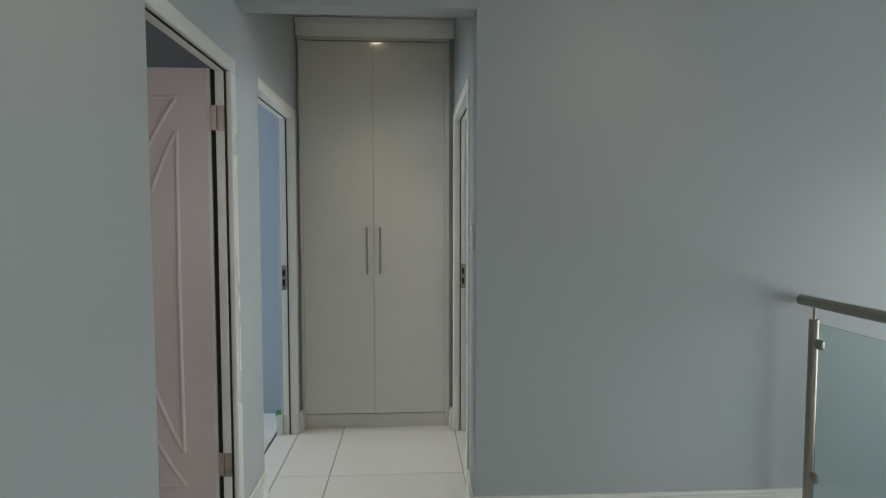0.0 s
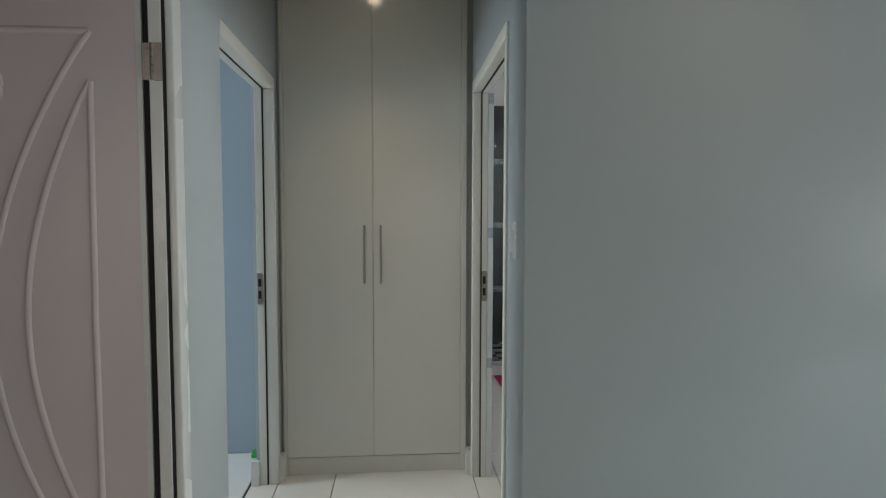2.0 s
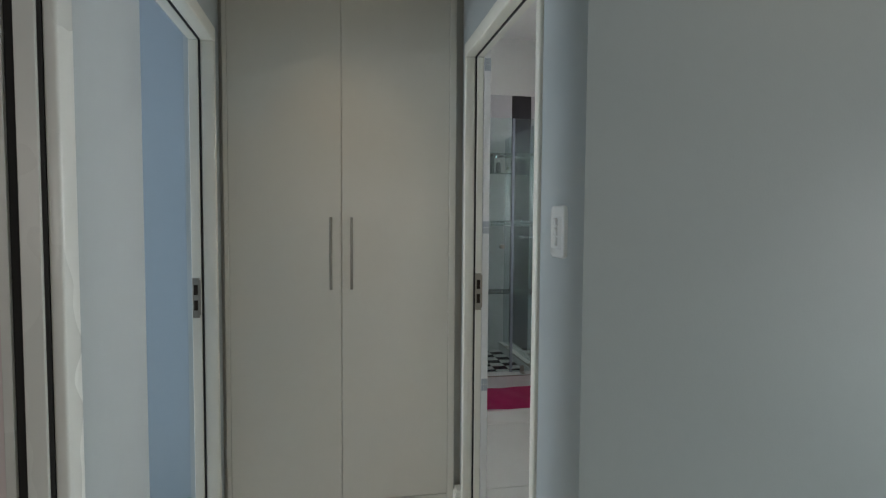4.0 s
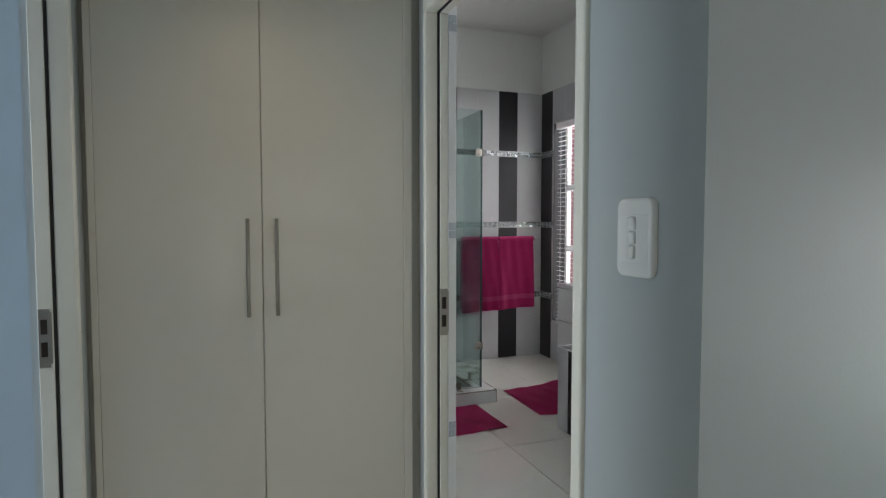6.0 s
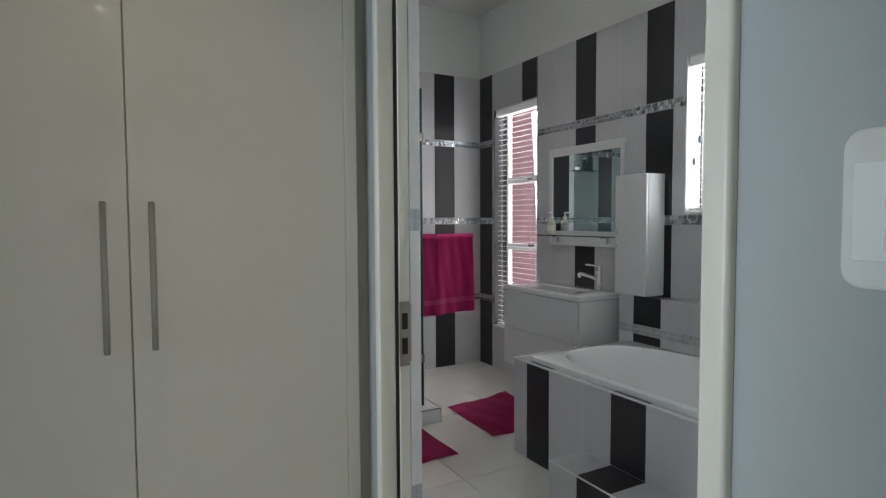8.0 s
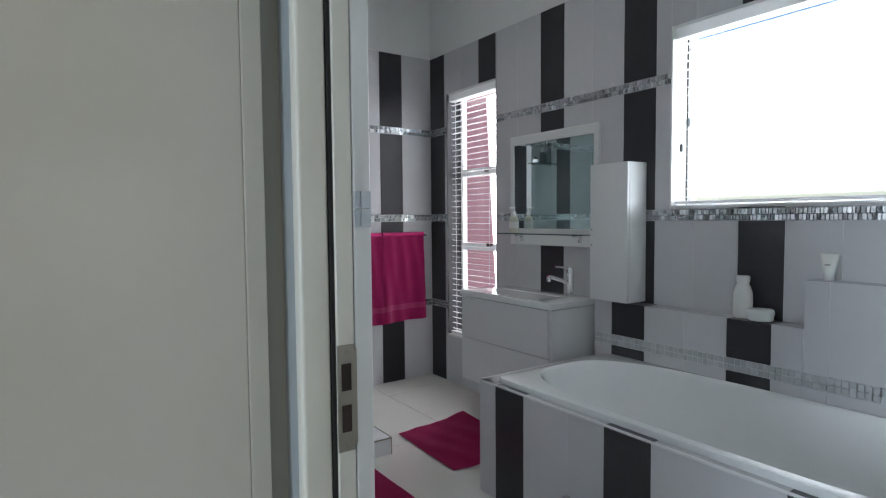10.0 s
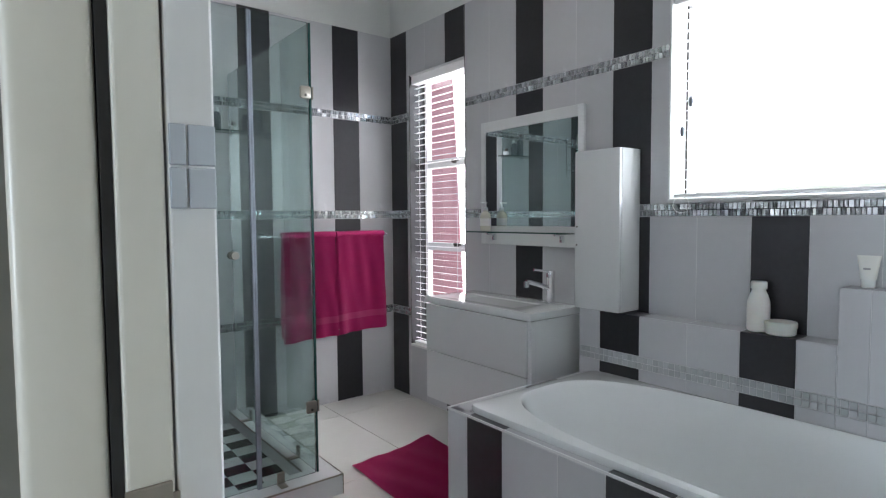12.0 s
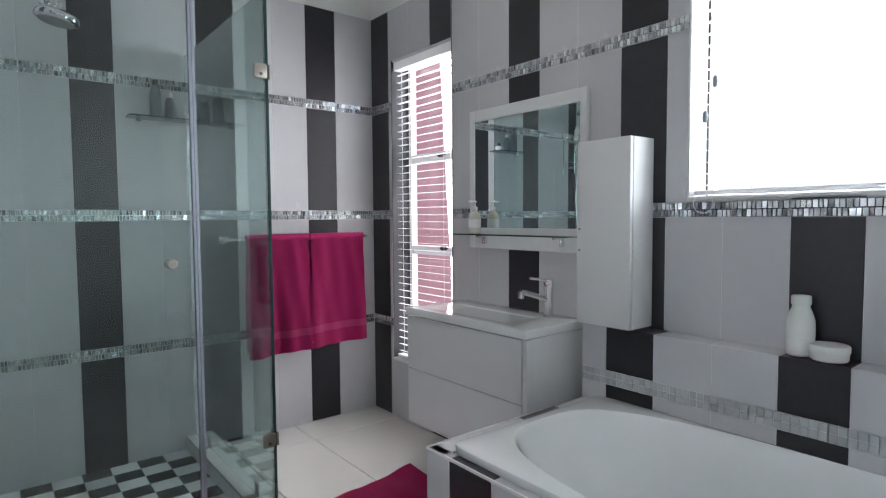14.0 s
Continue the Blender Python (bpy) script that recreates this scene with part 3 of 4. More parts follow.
blind1 = venetian_blind(W1, 0.044, -3, "white venetian blind with open slats in the narrow window", 0.0105)
blind2 = venetian_blind(W2, 0.042, 8, "white venetian blind with open slats above the bath")
part("pull_cord", tube([(BX1 - 0.006, 4.60, z) for z in (2.15, 1.9, 1.66)], 0.0015, 6), SLAT, blind2)
part("cord_tassel", lathe([(0.003, 0.03), (0.009, 0.024), (0.010, 0.0), (0.006, -0.012)], (BX1 - 0.006, 4.60, 1.63), 10), BOTTLE_GREY, blind2, "grey cord tassel", True)

part("pull_cord", tube([(BX1 - 0.006, 4.565, z) for z in (2.15, 1.95, 1.78)], 0.0015, 6), SLAT, blind2)
part("cord_tassel", lathe([(0.003, 0.03), (0.009, 0.024), (0.010, 0.0), (0.006, -0.012)], (BX1 - 0.006, 4.565, 1.75), 10), BOTTLE_GREY, blind2, "grey cord tassel", True)
LOOP = [(BX1 - 0.008 - 0.001 * k / 8, 4.60 + 0.036 * math.sin(2 * math.pi * k / 16), W2[2] - 0.012 + 0.036 * math.cos(2 * math.pi * k / 16)) for k in range(25)]
part("cord_coil", tube(LOOP, 0.0014, 6), SLAT, blind2, "loose coil of white cord", True)

# ---- outside ----
structure("ground_outside", boxes((3.3, 60, -40, 60, -3.1, -3.0)), GROUND, "ground outside")
structure("neighbour_house", boxes((6.0, 9.0, 9.75, 18.0, -3.0, 7.0)), PINK, "salmon pink rendered house wall outside")

# ---- bath ----
def bath():
    t = thing("built_in_bath", (2.3, 3.86, 0), "white enamel bath in a striped tiled surround", "bath")
    x0, x1, y0, y1, top = 1.885, 2.71, BY0 + 0.004, 5.04, 0.53
    part("surround", boxes((x0 + J, 2.00, y0, y1 - J, 0, top), (2.00, x1, 4.93, y1 - J, 0, top), (2.00, x1, y0, 2.98, 0, top)), GROUT, t, "grey tiled bath surround")
    bm = bmesh.new()
    cx, cy = 2.316, 3.975

    def ring(ax, ay, z, power, n=64, dy=0.0):
        out = []
        for k in range(n):
            a = 2 * math.pi * k / n
            c, s = math.cos(a), math.sin(a)
            out.append(bm.verts.new((cx + ax * math.copysign(abs(c) ** (2 / power), c), cy + dy + ay * math.copysign(abs(s) ** (2 / power), s), z)))
        return out

    rings = [ring(0.392, 0.990, 0.534, 30), ring(0.394, 0.992, 0.552, 30), ring(0.392, 0.990, 0.560, 30), ring(0.386, 0.983, 0.563, 30), ring(0.376, 0.952, 0.566, 3.1), ring(0.371, 0.945, 0.5675, 3.0), ring(0.367, 0.939, 0.564, 3.0), ring(0.362, 0.930, 0.550, 3.0), ring(0.350, 0.905, 0.500, 2.9),
             ring(0.330, 0.86, 0.40, 2.8), ring(0.300, 0.78, 0.25, 2.7), ring(0.250, 0.67, 0.175, 2.6), ring(0.13, 0.40, 0.150, 2.4), ring(0.02, 0.05, 0.145, 2)]
    for a, b in zip(rings, rings[1:]):
        for k in range(64):
            bm.faces.new((a[k], a[(k + 1) % 64], b[(k + 1) % 64], b[k]))
    bm.faces.new(rings[-1])
    part("tub", bm, ENAMEL, t, "white enamel tub with an oval basin", True)
    part("step", boxes((1.68 + J, 1.885, 3.55, 4.485 - J, 0, 0.2 - J)), GROUT, t, "tiled step before the bath")
    part("metal_trim", boxes((x0 - 0.002, x0 + 0.004, y0, y1, top + 0.002, top + 0.010), (x0, 2.45, y1 - 0.004, y1 + 0.002, top + 0.002, top + 0.010), bevel=0.001), ALU, t, "thin white edge trim")
    return t


the_bath = bath()
ledge = structure("wall_ledge", boxes((2.71 + J, BX1 + T, BY0, 5.05, 0, 0.845 - J), (2.71 + J, BX1 + T, BY0, 3.985 - J, 0.845 - J, 1.04 - J)), GROUT, "tiled pipe ledge behind the bath")

# ---- vanity unit ----
def vanity():
    t = thing("vanity_unit", (2.6, 5.52, 0.25), "white gloss wall-hung vanity with two drawers", "vanity")
    x0, x1, y0, y1 = 2.43, BX1 - 0.002, 5.11, 5.93
    part("body", boxes((x0 + 0.03, x1, y0 + 0.012, y1 - 0.012, 0.25, 0.795), bevel=0.002), GLOSS_WHITE, t)
    for z0, z1 in ((0.252, 0.525), (0.529, 0.793)):
        part("drawer_front", boxes((x0 + 0.006, x0 + 0.028, y0 + 0.030, y1 - 0.006, z0, z1), bevel=0.002), GLOSS_WHITE, t)
    part("side_cheek", boxes((x0 + 0.012, x0 + 0.040, y0 + 0.004, y0 + 0.026, 0.25, 0.795), bevel=0.002), GLOSS_WHITE, t)
    bm = bmesh.new()
    outer = [(x0, y0), (x1, y0), (x1, y1), (x0, y1)]
    inner = [(x0 + 0.035, y0 + 0.10), (x1 - 0.12, y0 + 0.16), (x1 - 0.12, y1 - 0.10), (x0 + 0.035, y1 - 0.06)]
    deep = [(x0 + 0.09, y0 + 0.20), (x1 - 0.13, y0 + 0.20), (x1 - 0.13, y1 - 0.20), (x0 + 0.09, y1 - 0.20)]
    rings = [[bm.verts.new((x, y, z)) for x, y in pts] for pts, z in ((outer, 0.800), (outer, 0.837), (inner, 0.8365), (deep, 0.831))]
    for a, b in zip(rings, rings[1:]):
        for k in range(4):
            bm.faces.new((a[k], a[(k + 1) % 4], b[(k + 1) % 4], b[k]))
    bm.faces.new(rings[-1])
    bm.faces.new(list(reversed(rings[0])))
    bmesh.ops.bevel(bm, geom=list(bm.edges), offset=0.003, segments=3, profile=0.5, affect="EDGES", clamp_overlap=True)
    part("basin_top", bm, ENAMEL, t, "moulded white basin top", True)
    return t


vanity()


def mixer_tap():
    t = thing("mixer_tap", (2.745, 5.262, 0.836), "chrome single-lever basin mixer", "tap")
    x, y, z = 2.745, 5.262, 0.836
    part("body", lathe([(0.026, 0), (0.026, 0.006), (0.021, 0.010), (0.021, 0.125), (0.023, 0.128), (0.023, 0.165), (0.020, 0.170)], (x, y, z), 20), CHROME, t, "", True)
    s = part("spout", tube([(x - 0.005, y, z + 0.075), (x - 0.06, y + 0.012, z + 0.098), (x - 0.125, y + 0.025, z + 0.118), (x - 0.150, y + 0.030, z + 0.122)], 0.012, 12), CHROME, t, "", True)
    part("nozzle", lathe([(0.013, -0.018), (0.014, 0.0), (0.014, 0.012)], (x - 0.148, y + 0.030, z + 0.112), 14), CHROME, s, "", True)
    part("lever", tube([(x, y, z + 0.160), (x - 0.045, y + 0.01, z + 0.172), (x - 0.105, y + 0.022, z + 0.180)], 0.006, 10), CHROME, t, "", True)


mixer_tap()

# ---- mirror, glass shelf, wall cabinet ----
def wall_mirror():
    t = thing("wall_mirror", (BX1, 5.475, 1.125), "square mirror in a wide white frame", "mirror")
    x0, x1 = BX1 - 0.026, BX1 - 0.001
    part("frame", boxes((x0, x1, 5.10, 5.135, 1.125, 1.838), (x0, x1, 5.815, 5.85, 1.125, 1.838), (x0, x1, 5.135, 5.815, 1.125, 1.232), (x0, x1, 5.135, 5.815, 1.779, 1.838), bevel=0.004), GLOSS_WHITE, t, "white frame")
    part("mirror_glass", boxes((x0 + 0.006, x0 + 0.012, 5.133, 5.817, 1.230, 1.781)), MIRROR, t, "silvered glass")
    s = part("shelf", boxes((x0 - 0.115, x0, 5.105, 5.845, 1.196, 1.203), bevel=0.001), GLASS, t, "clear glass shelf")
    part("shelf_edge", boxes((x0 - 0.1165, x0 - 0.115, 5.105, 5.845, 1.196, 1.203)), GLASS_EDGE, s)
    for y in (5.22, 5.72):
        part("shelf_bracket", boxes((x0 - 0.07, x0, y - 0.008, y + 0.008, 1.183, 1.196), (x0 - 0.025, x0, y - 0.008, y + 0.008, 1.150, 1.185), bevel=0.004), CHROME, t, "chrome shelf bracket", True)


wall_mirror()


def soap_bottle(x, y, z, mat, label):
    t = thing("soap_dispenser", (x, y, z), label, "soap dispenser", "soap dispensers on the mirror shelf")
    part("bottle", lathe([(0.026, 0), (0.031, 0.004), (0.031, 0.085), (0.026, 0.102), (0.013, 0.112), (0.013, 0.120)], (x, y, z), 20), mat, t, "", True)
    part("collar", lathe([(0.015, 0.118), (0.015, 0.134), (0.006, 0.138), (0.005, 0.158)], (x, y, z), 16), PLASTIC, t, "white pump collar", True)
    part("pump", boxes((x - 0.040, x + 0.010, y - 0.007, y + 0.007, z + 0.157, z + 0.167), bevel=0.004), PLASTIC, t, "white pump head", True)
    part("label_band", lathe([(0.0313, 0.030), (0.0313, 0.072)], (x, y, z), 20), LABEL_GREY if mat is BOTTLE_GREY else BOTTLE_WHITE, t, "pale paper label", True)


soap_bottle(BX1 - 0.085, 5.745, 1.204, SOAP, "clear pump bottle of amber soap on the shelf")


def wall_cabinet():
    t = thing("wall_cabinet", (2.74, 4.91, 0.85), "narrow white gloss wall cabinet above the ledge", "cabinet")
    x0, x1, y0, y1, z0, z1 = 2.662, BX1 - 0.001, 4.80, 5.045, 0.853, 1.585
    part("body", boxes((x0 + 0.020, x1, y0, y1, z0, z1), bevel=0.003), GLOSS_WHITE, t)
    d = part("door", boxes((x0, x0 + 0.018, y0, y1, z0, z1), bevel=0.005), GLOSS_WHITE, t, "", True)
    for z in (1.15, 1.235):
        part("screw_cap", lathe([(0.004, 0.0), (0.004, 0.002)], (x0 - 0.001, y1 - 0.015, z), 8, Matrix.Rotation(radians(-90), 4, "Y")), DARK_METAL, d)


wall_cabinet()

# ---- towel rail and towels ----
def towel_rail():
    t = thing("towel_rail", (2.26, BY1, 0.49), "chrome double towel rail on the tiled wall", "towel rail")
    for z, xa, xb in ((1.170, 1.80, 2.72), (0.520, 1.955, 2.700)):
        out = 0.075 if z > 1 else 0.036
        part("bar", tube([(xa, BY1 - out, z), (2.2, BY1 - out, z), (xb, BY1 - out, z)], 0.008, 12), CHROME, t, "", True)
        for x in (xa + 0.03, xb - 0.03):
            p = part("bracket", boxes((x - 0.010, x + 0.010, BY1 - out - 0.013, BY1 - 0.004, z - 0.010, z + 0.010), bevel=0.003), CHROME, t, "", True)
            part("wall_plate", boxes((x - 0.022, x + 0.022, BY1 - 0.012, BY1, z - 0.022, z + 0.022), bevel=0.003), CHROME, p)


towel_rail()


def towel(x0, x1, low, seed):
    t = thing("towel", ((x0 + x1) / 2, BY1 - 0.075, low), "magenta terry towel with a woven hem folded over the rail", "towel", "magenta towels on the rail")
    rnd = random.Random(seed)
    ph = [rnd.uniform(0, 6) for _ in range(4)]
    nx, top, yc = 26, 1.180, BY1 - 0.075

    def sheet(z_a, z_b, nz, front, lift):
        bm = bmesh.new()
        grid = []
        for j in range(nz + 1):
            f = j / nz
            z = z_a + (z_b - z_a) * f
            drop = (top - z) / (top - low)
            row = []
            for i in range(nx + 1):
                u = i / nx
                wave = 0.017 * drop * math.sin(7 * u + ph[0]) + 0.009 * drop * math.sin(15 * u + ph[1] + 1.5 * drop) + 0.003 * math.sin(23 * u + 9 * z) + 0.002 * math.sin(9 * z * 3 + ph[2])
                edge = 0.006 * math.sin(6 * z + ph[3]) * (2 * u - 1)
                dy = -(0.014 + lift + wave) if front else 0.014 + 0.3 * wave
                row.append(bm.verts.new((x0 + (x1 - x0) * u + edge, yc + dy, z - 0.006 * math.sin(3 * u + ph[0]) * drop)))
            grid.append(row)
        for a, b in zip(grid, grid[1:]):
            for i in range(nx):
                bm.faces.new((a[i], a[i + 1], b[i + 1], b[i]))
        bmesh.ops.solidify(bm, geom=list(bm.faces), thickness=0.006)
        return bm

    part("front_fold", sheet(top, low, 34, True, 0.0), TOWEL, t, "", True)
    part("back_fold", sheet(top, low + 0.03, 12, False, 0.0), TOWEL, t, "", True)
    bm = tube([(x0, yc, top - 0.004), ((x0 + x1) / 2, yc, top - 0.003), (x1, yc, top - 0.004)], 0.0205, 14)
    part("top_fold", bm, TOWEL, t, "", True)
    part("hem_band", sheet(low + 0.135, low + 0.09, 3, True, 0.004), TOWEL_HEM, t, "smooth woven hem band", True)


towel(1.935, 2.308, 0.485, 3)
towel(2.318, 2.690, 0.500, 8)

# ---- bath mats ----
def bath_mat(corners, label, seed, curl):
    cx = sum(c[0] for c in corners) / 4
    cy = sum(c[1] for c in corners) / 4
    t = thing("bath_mat", (cx, cy, 0), label, "bath mat", "magenta bath mats")
    n = 22
    bm = bmesh.new()
    a, b, c, d = [Vector(p) for p in corners]
    rnd = random.Random(seed)
    ph = [rnd.uniform(0, 6) for _ in range(3)]
    grid = []
    for j in range(n + 1):
        row = []
        for i in range(n + 1):
            u, v = i / n, j / n
            p = (a * (1 - u) + b * u) * (1 - v) + (d * (1 - u) + c * u) * v
            z = 0.003 + 0.004 * (1 + math.sin(9 * u + ph[0]) * math.sin(7 * v + ph[1])) + 0.002 * math.sin(21 * u + 8 * v + ph[2]) + curl * max(0, u - 0.6) * max(0, v - 0.5)
            ruck = 0.006 * math.sin(8 * u + ph[1]) * (v - 0.5)
            row.append(bm.verts.new((p.x + 0.5 * ruck, p.y + ruck, max(z, 0.002))))
        grid.append(row)
    for r, s in zip(grid, grid[1:]):
        for i in range(n):
            bm.faces.new((r[i], r[i + 1], s[i + 1], s[i]))
    bmesh.ops.solidify(bm, geom=list(bm.faces), thickness=-0.007)
    part("mat_body", bm, MAT_CLOTH, t, "", True)


bath_mat([(1.89, 5.26), (2.43, 5.24), (2.44, 5.92), (1.91, 5.87)], "magenta terry bath mat before the vanity", 2, 0.10)
bath_mat([(0.98, 5.12), (1.58, 5.14), (1.57, 5.63), (0.97, 5.61)], "magenta terry bath mat before the shower", 5, 0.0)

# ---- shower ----
def shower_enclosure():
    t = thing("shower_enclosure", (1.2, 5.72, 0), "frameless glass corner shower on a tiled kerb", "shower")
    part("kerb", boxes((BX0 + 0.002, 1.74, 5.645, 5.79, 0, 0.095), (1.60, 1.74, 5.79, BY1 - 0.001, 0, 0.095), bevel=0.003), WHITE_TILE, t, "white tiled shower kerb")
    part("edge_trim", boxes((BX0 + 0.002, 1.742, 5.6425, 5.6465, 0.090, 0.0975), (1.7385, 1.7425, 5.6465, BY1 - 0.002, 0.090, 0.0975), (1.5975, 1.6015, 5.79, BY1 - 0.002, 0.088, 0.0975), (1.7385, 1.7425, 5.6425, 5.6465, 0.0, 0.090)), STEEL, t, "thin grey metal tile trim")
    gx, gy, top, low = 1.650, 5.725, 2.155, 0.102
    f = part("front_pane", boxes((1.385, gx - 0.010, gy - 0.004, gy + 0.004, low, top), bevel=0.001), GLASS, t, "fixed clear glass pane")
    s = part("side_pane", boxes((gx - 0.004, gx + 0.004, gy + 0.006, BY1 - 0.002, low, top), bevel=0.001), GLASS, t, "fixed clear glass pane")
    part("pane_edge", boxes((gx - 0.004, gx + 0.0045, gy - 0.0045, gy + 0.005, low, top)), GLASS_EDGE, s, "dark green polished glass edge")
    d = part("glass_door", boxes((BX0 + 0.03, 1.368, gy - 0.004, gy + 0.004, low + 0.008, top), bevel=0.001), GLASS, t, "clear glass shower door")
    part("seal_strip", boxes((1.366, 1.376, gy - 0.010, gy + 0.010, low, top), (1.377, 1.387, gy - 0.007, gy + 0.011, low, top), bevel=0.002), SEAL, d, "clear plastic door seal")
    for y in (gy - 0.030, gy + 0.012):
        part("door_knob", lathe([(0.016, 0.0), (0.018, 0.004), (0.018, 0.015), (0.014, 0.018)], (1.29, y, 1.13), 16, Matrix.Rotation(radians(-90), 4, "X")), STEEL, d, "chrome door knob", True)
    for z in (0.416, 1.845):
        bm = rounded_plate(0.052, 0.056, 0.007, 0.010)
        bm.transform(Matrix.Translation((gx - 0.026, gy - 0.005, z)) @ Matrix.Rotation(radians(90), 4, "X"))
        clamp = part("glass_clamp", bm, HINGE, t, "steel corner glass clamp", True)
        part("clamp_return", boxes((gx + 0.005, gx + 0.012, gy - 0.012, gy + 0.045, z - 0.028, z + 0.028), bevel=0.003), HINGE, clamp, "", True)
        part("clamp_screw", lathe([(0.006, 0.0), (0.006, 0.003), (0.003, 0.004)], (gx - 0.026, gy - 0.012, z - 0.012), 12, Matrix.Rotation(radians(90), 4, "X")), DARK_METAL, clamp, "", True)
    for x, y, along in ((1.47, gy, True), (gx, 5.95, False), (gx, 6.62, False)):
        bm = rounded_plate(0.034, 0.052, 0.009, 0.006)
        bm.transform(Matrix.Translation((x, y, 0.128)) @ (Matrix() if along else Matrix.Rotation(radians(90), 4, "Z")) @ Matrix.Translation((0, -0.005, 0)) @ Matrix.Rotation(radians(90), 4, "X"))
        foot = (x - 0.017, x + 0.017, y - 0.052, y + 0.010, 0.096, 0.104) if along else (x - 0.058, x + 0.010, y - 0.017, y + 0.017, 0.096, 0.104)
        clamp = part("floor_clamp", bm, HINGE, t, "steel clamp holding the pane", True)
        part("foot_plate", boxes(foot, bevel=0.003), HINGE, clamp, "", True)


shower_enclosure()


def shower_head():
    t = thing("overhead_shower", (1.06, BY1, 2.1), "round chrome overhead shower rose on a wall arm", "shower head")
    x, y, z = 1.05, 6.42, 2.110
    part("arm", tube([(x, BY1 - 0.002, 2.30), (x, 6.70, 2.32), (x, 6.52, 2.31), (x, 6.45, 2.28), (x, y, 2.23), (x, y, 2.165)], 0.011, 12), CHROME, t, "", True)
    part("wall_flange", lathe([(0.030, 0.0), (0.030, 0.006), (0.014, 0.010)], (x, BY1 - 0.001, 2.30), 18, Matrix.Rotation(radians(90), 4, "X")), CHROME, t, "", True)
    h = part("rose", lathe([(0.012, 0.06), (0.018, 0.045), (0.024, 0.035), (0.055, 0.026), (0.078, 0.012), (0.082, 0.0), (0.080, -0.010), (0.070, -0.014)], (x, y, z), 30, Matrix.Rotation(radians(10), 4, "Y")), CHROME, t, "chrome shower rose", True)
    part("nozzle_plate", lathe([(0.066, -0.0165), (0.066, -0.0135)], (x, y, z), 30, Matrix.Rotation(radians(10), 4, "Y")), LABEL_GREY, h, "grey nozzle plate")


shower_head()


def shower_shelf():
    t = thing("shower_shelf", (1.535, BY1, 1.79), "small glass shelf on chrome brackets in the shower", "shelf")
    bm = rounded_plate(0.36, 0.125, 0.006, 0.02)
    bm.transform(Matrix.Translation((1.535, BY1 - 0.066, 1.80)))
    part("glass_plate", bm, GLASS, t, "", False)
    bm = boxes((1.360, 1.710, BY1 - 0.1290, BY1 - 0.1283, 1.80, 1.806))
    part("front_edge", bm, GLASS_EDGE, t)
    for x in (1.415, 1.655):
        part("bracket", boxes((x - 0.012, x + 0.012, BY1 - 0.035, BY1, 1.785, 1.799), bevel=0.003), CHROME, t)


shower_shelf()


def toiletry(name, x, y, z, profile, mat, cap, label, category):
    t = thing(name, (x, y, z), label, category, "toiletries in the shower")
    part("bottle", lathe(profile, (x, y, z), 20), mat, t, "", True)
    top = profile[-1][1]
    part("cap", lathe([(0.012, top), (0.013, top + 0.003), (0.012, top + 0.024), (0.009, top + 0.026)], (x, y, z), 16), cap, t, "", True)


toiletry("shampoo_bottle", 1.490, BY1 - 0.06, 1.807, [(0.026, 0), (0.029, 0.004), (0.029, 0.11), (0.022, 0.145), (0.011, 0.158), (0.011, 0.166)], BOTTLE_GREY, DARK_METAL, "tall grey shampoo bottle with a dark cap", "bottle")
toiletry("conditioner_bottle", 1.560, BY1 - 0.055, 1.807, [(0.024, 0), (0.027, 0.004), (0.026, 0.08), (0.018, 0.105), (0.010, 0.11)], BOTTLE_GREY, PLASTIC, "short grey bottle on the shower shelf", "bottle")
toiletry("cream_jar", 1.660, BY1 - 0.06, 1.807, [(0.022, 0), (0.026, 0.003), (0.026, 0.03), (0.02, 0.034)], PLASTIC, DARK_METAL, "small white jar on the shower shelf", "jar")


def wire_caddy():
    t = thing("shower_caddy", (0.72, BY1, 1.65), "chrome wire corner caddy hung in the shower", "shower caddy")
    x0, x1, y0, y1 = BX0 + 0.006, 0.805, 6.725, BY1 - 0.005
    for x, y in ((x1, y0 + 0.004), (x1, y1), (x0 + 0.003, y0 + 0.004)):
        part("upright", tube([(x, y, 2.02), (x, y, 1.85), (x, y, 1.66)], 0.003, 8), CHROME, t, "", True)
    for low, high in ((1.945, 1.995), (1.72, 1.775)):
        for z in (low, high):
            b = part("basket_rim", tube([(x0, y0, z), (x1, y0, z), (x1, y1, z), (x0, y1, z), (x0, y0, z)], 0.003, 8), CHROME, t, "", True)
        for k in range(8):
            x = x0 + (x1 - x0) * (k + 0.5) / 8
            part("basket_wire", tube([(x, y0, low), (x, (y0 + y1) / 2, low), (x, y1, low)], 0.0016, 6), CHROME, b)
    part("hook", tube([(x1 - 0.005, y0, 1.662), (x1 - 0.005, y0 - 0.012, 1.650), (x1 - 0.005, y0 - 0.020, 1.640), (x1 - 0.005, y0 - 0.022, 1.655)], 0.003, 8), CHROME, t, "", True)
    return t


wire_caddy()
toiletry("gel_bottle", 0.70, 6.79, 1.947, [(0.020, 0), (0.024, 0.004), (0.024, 0.09), (0.018, 0.11), (0.010, 0.115)], BOTTLE_WHITE, PLASTIC, "white gel bottle standing in the caddy", "bottle")


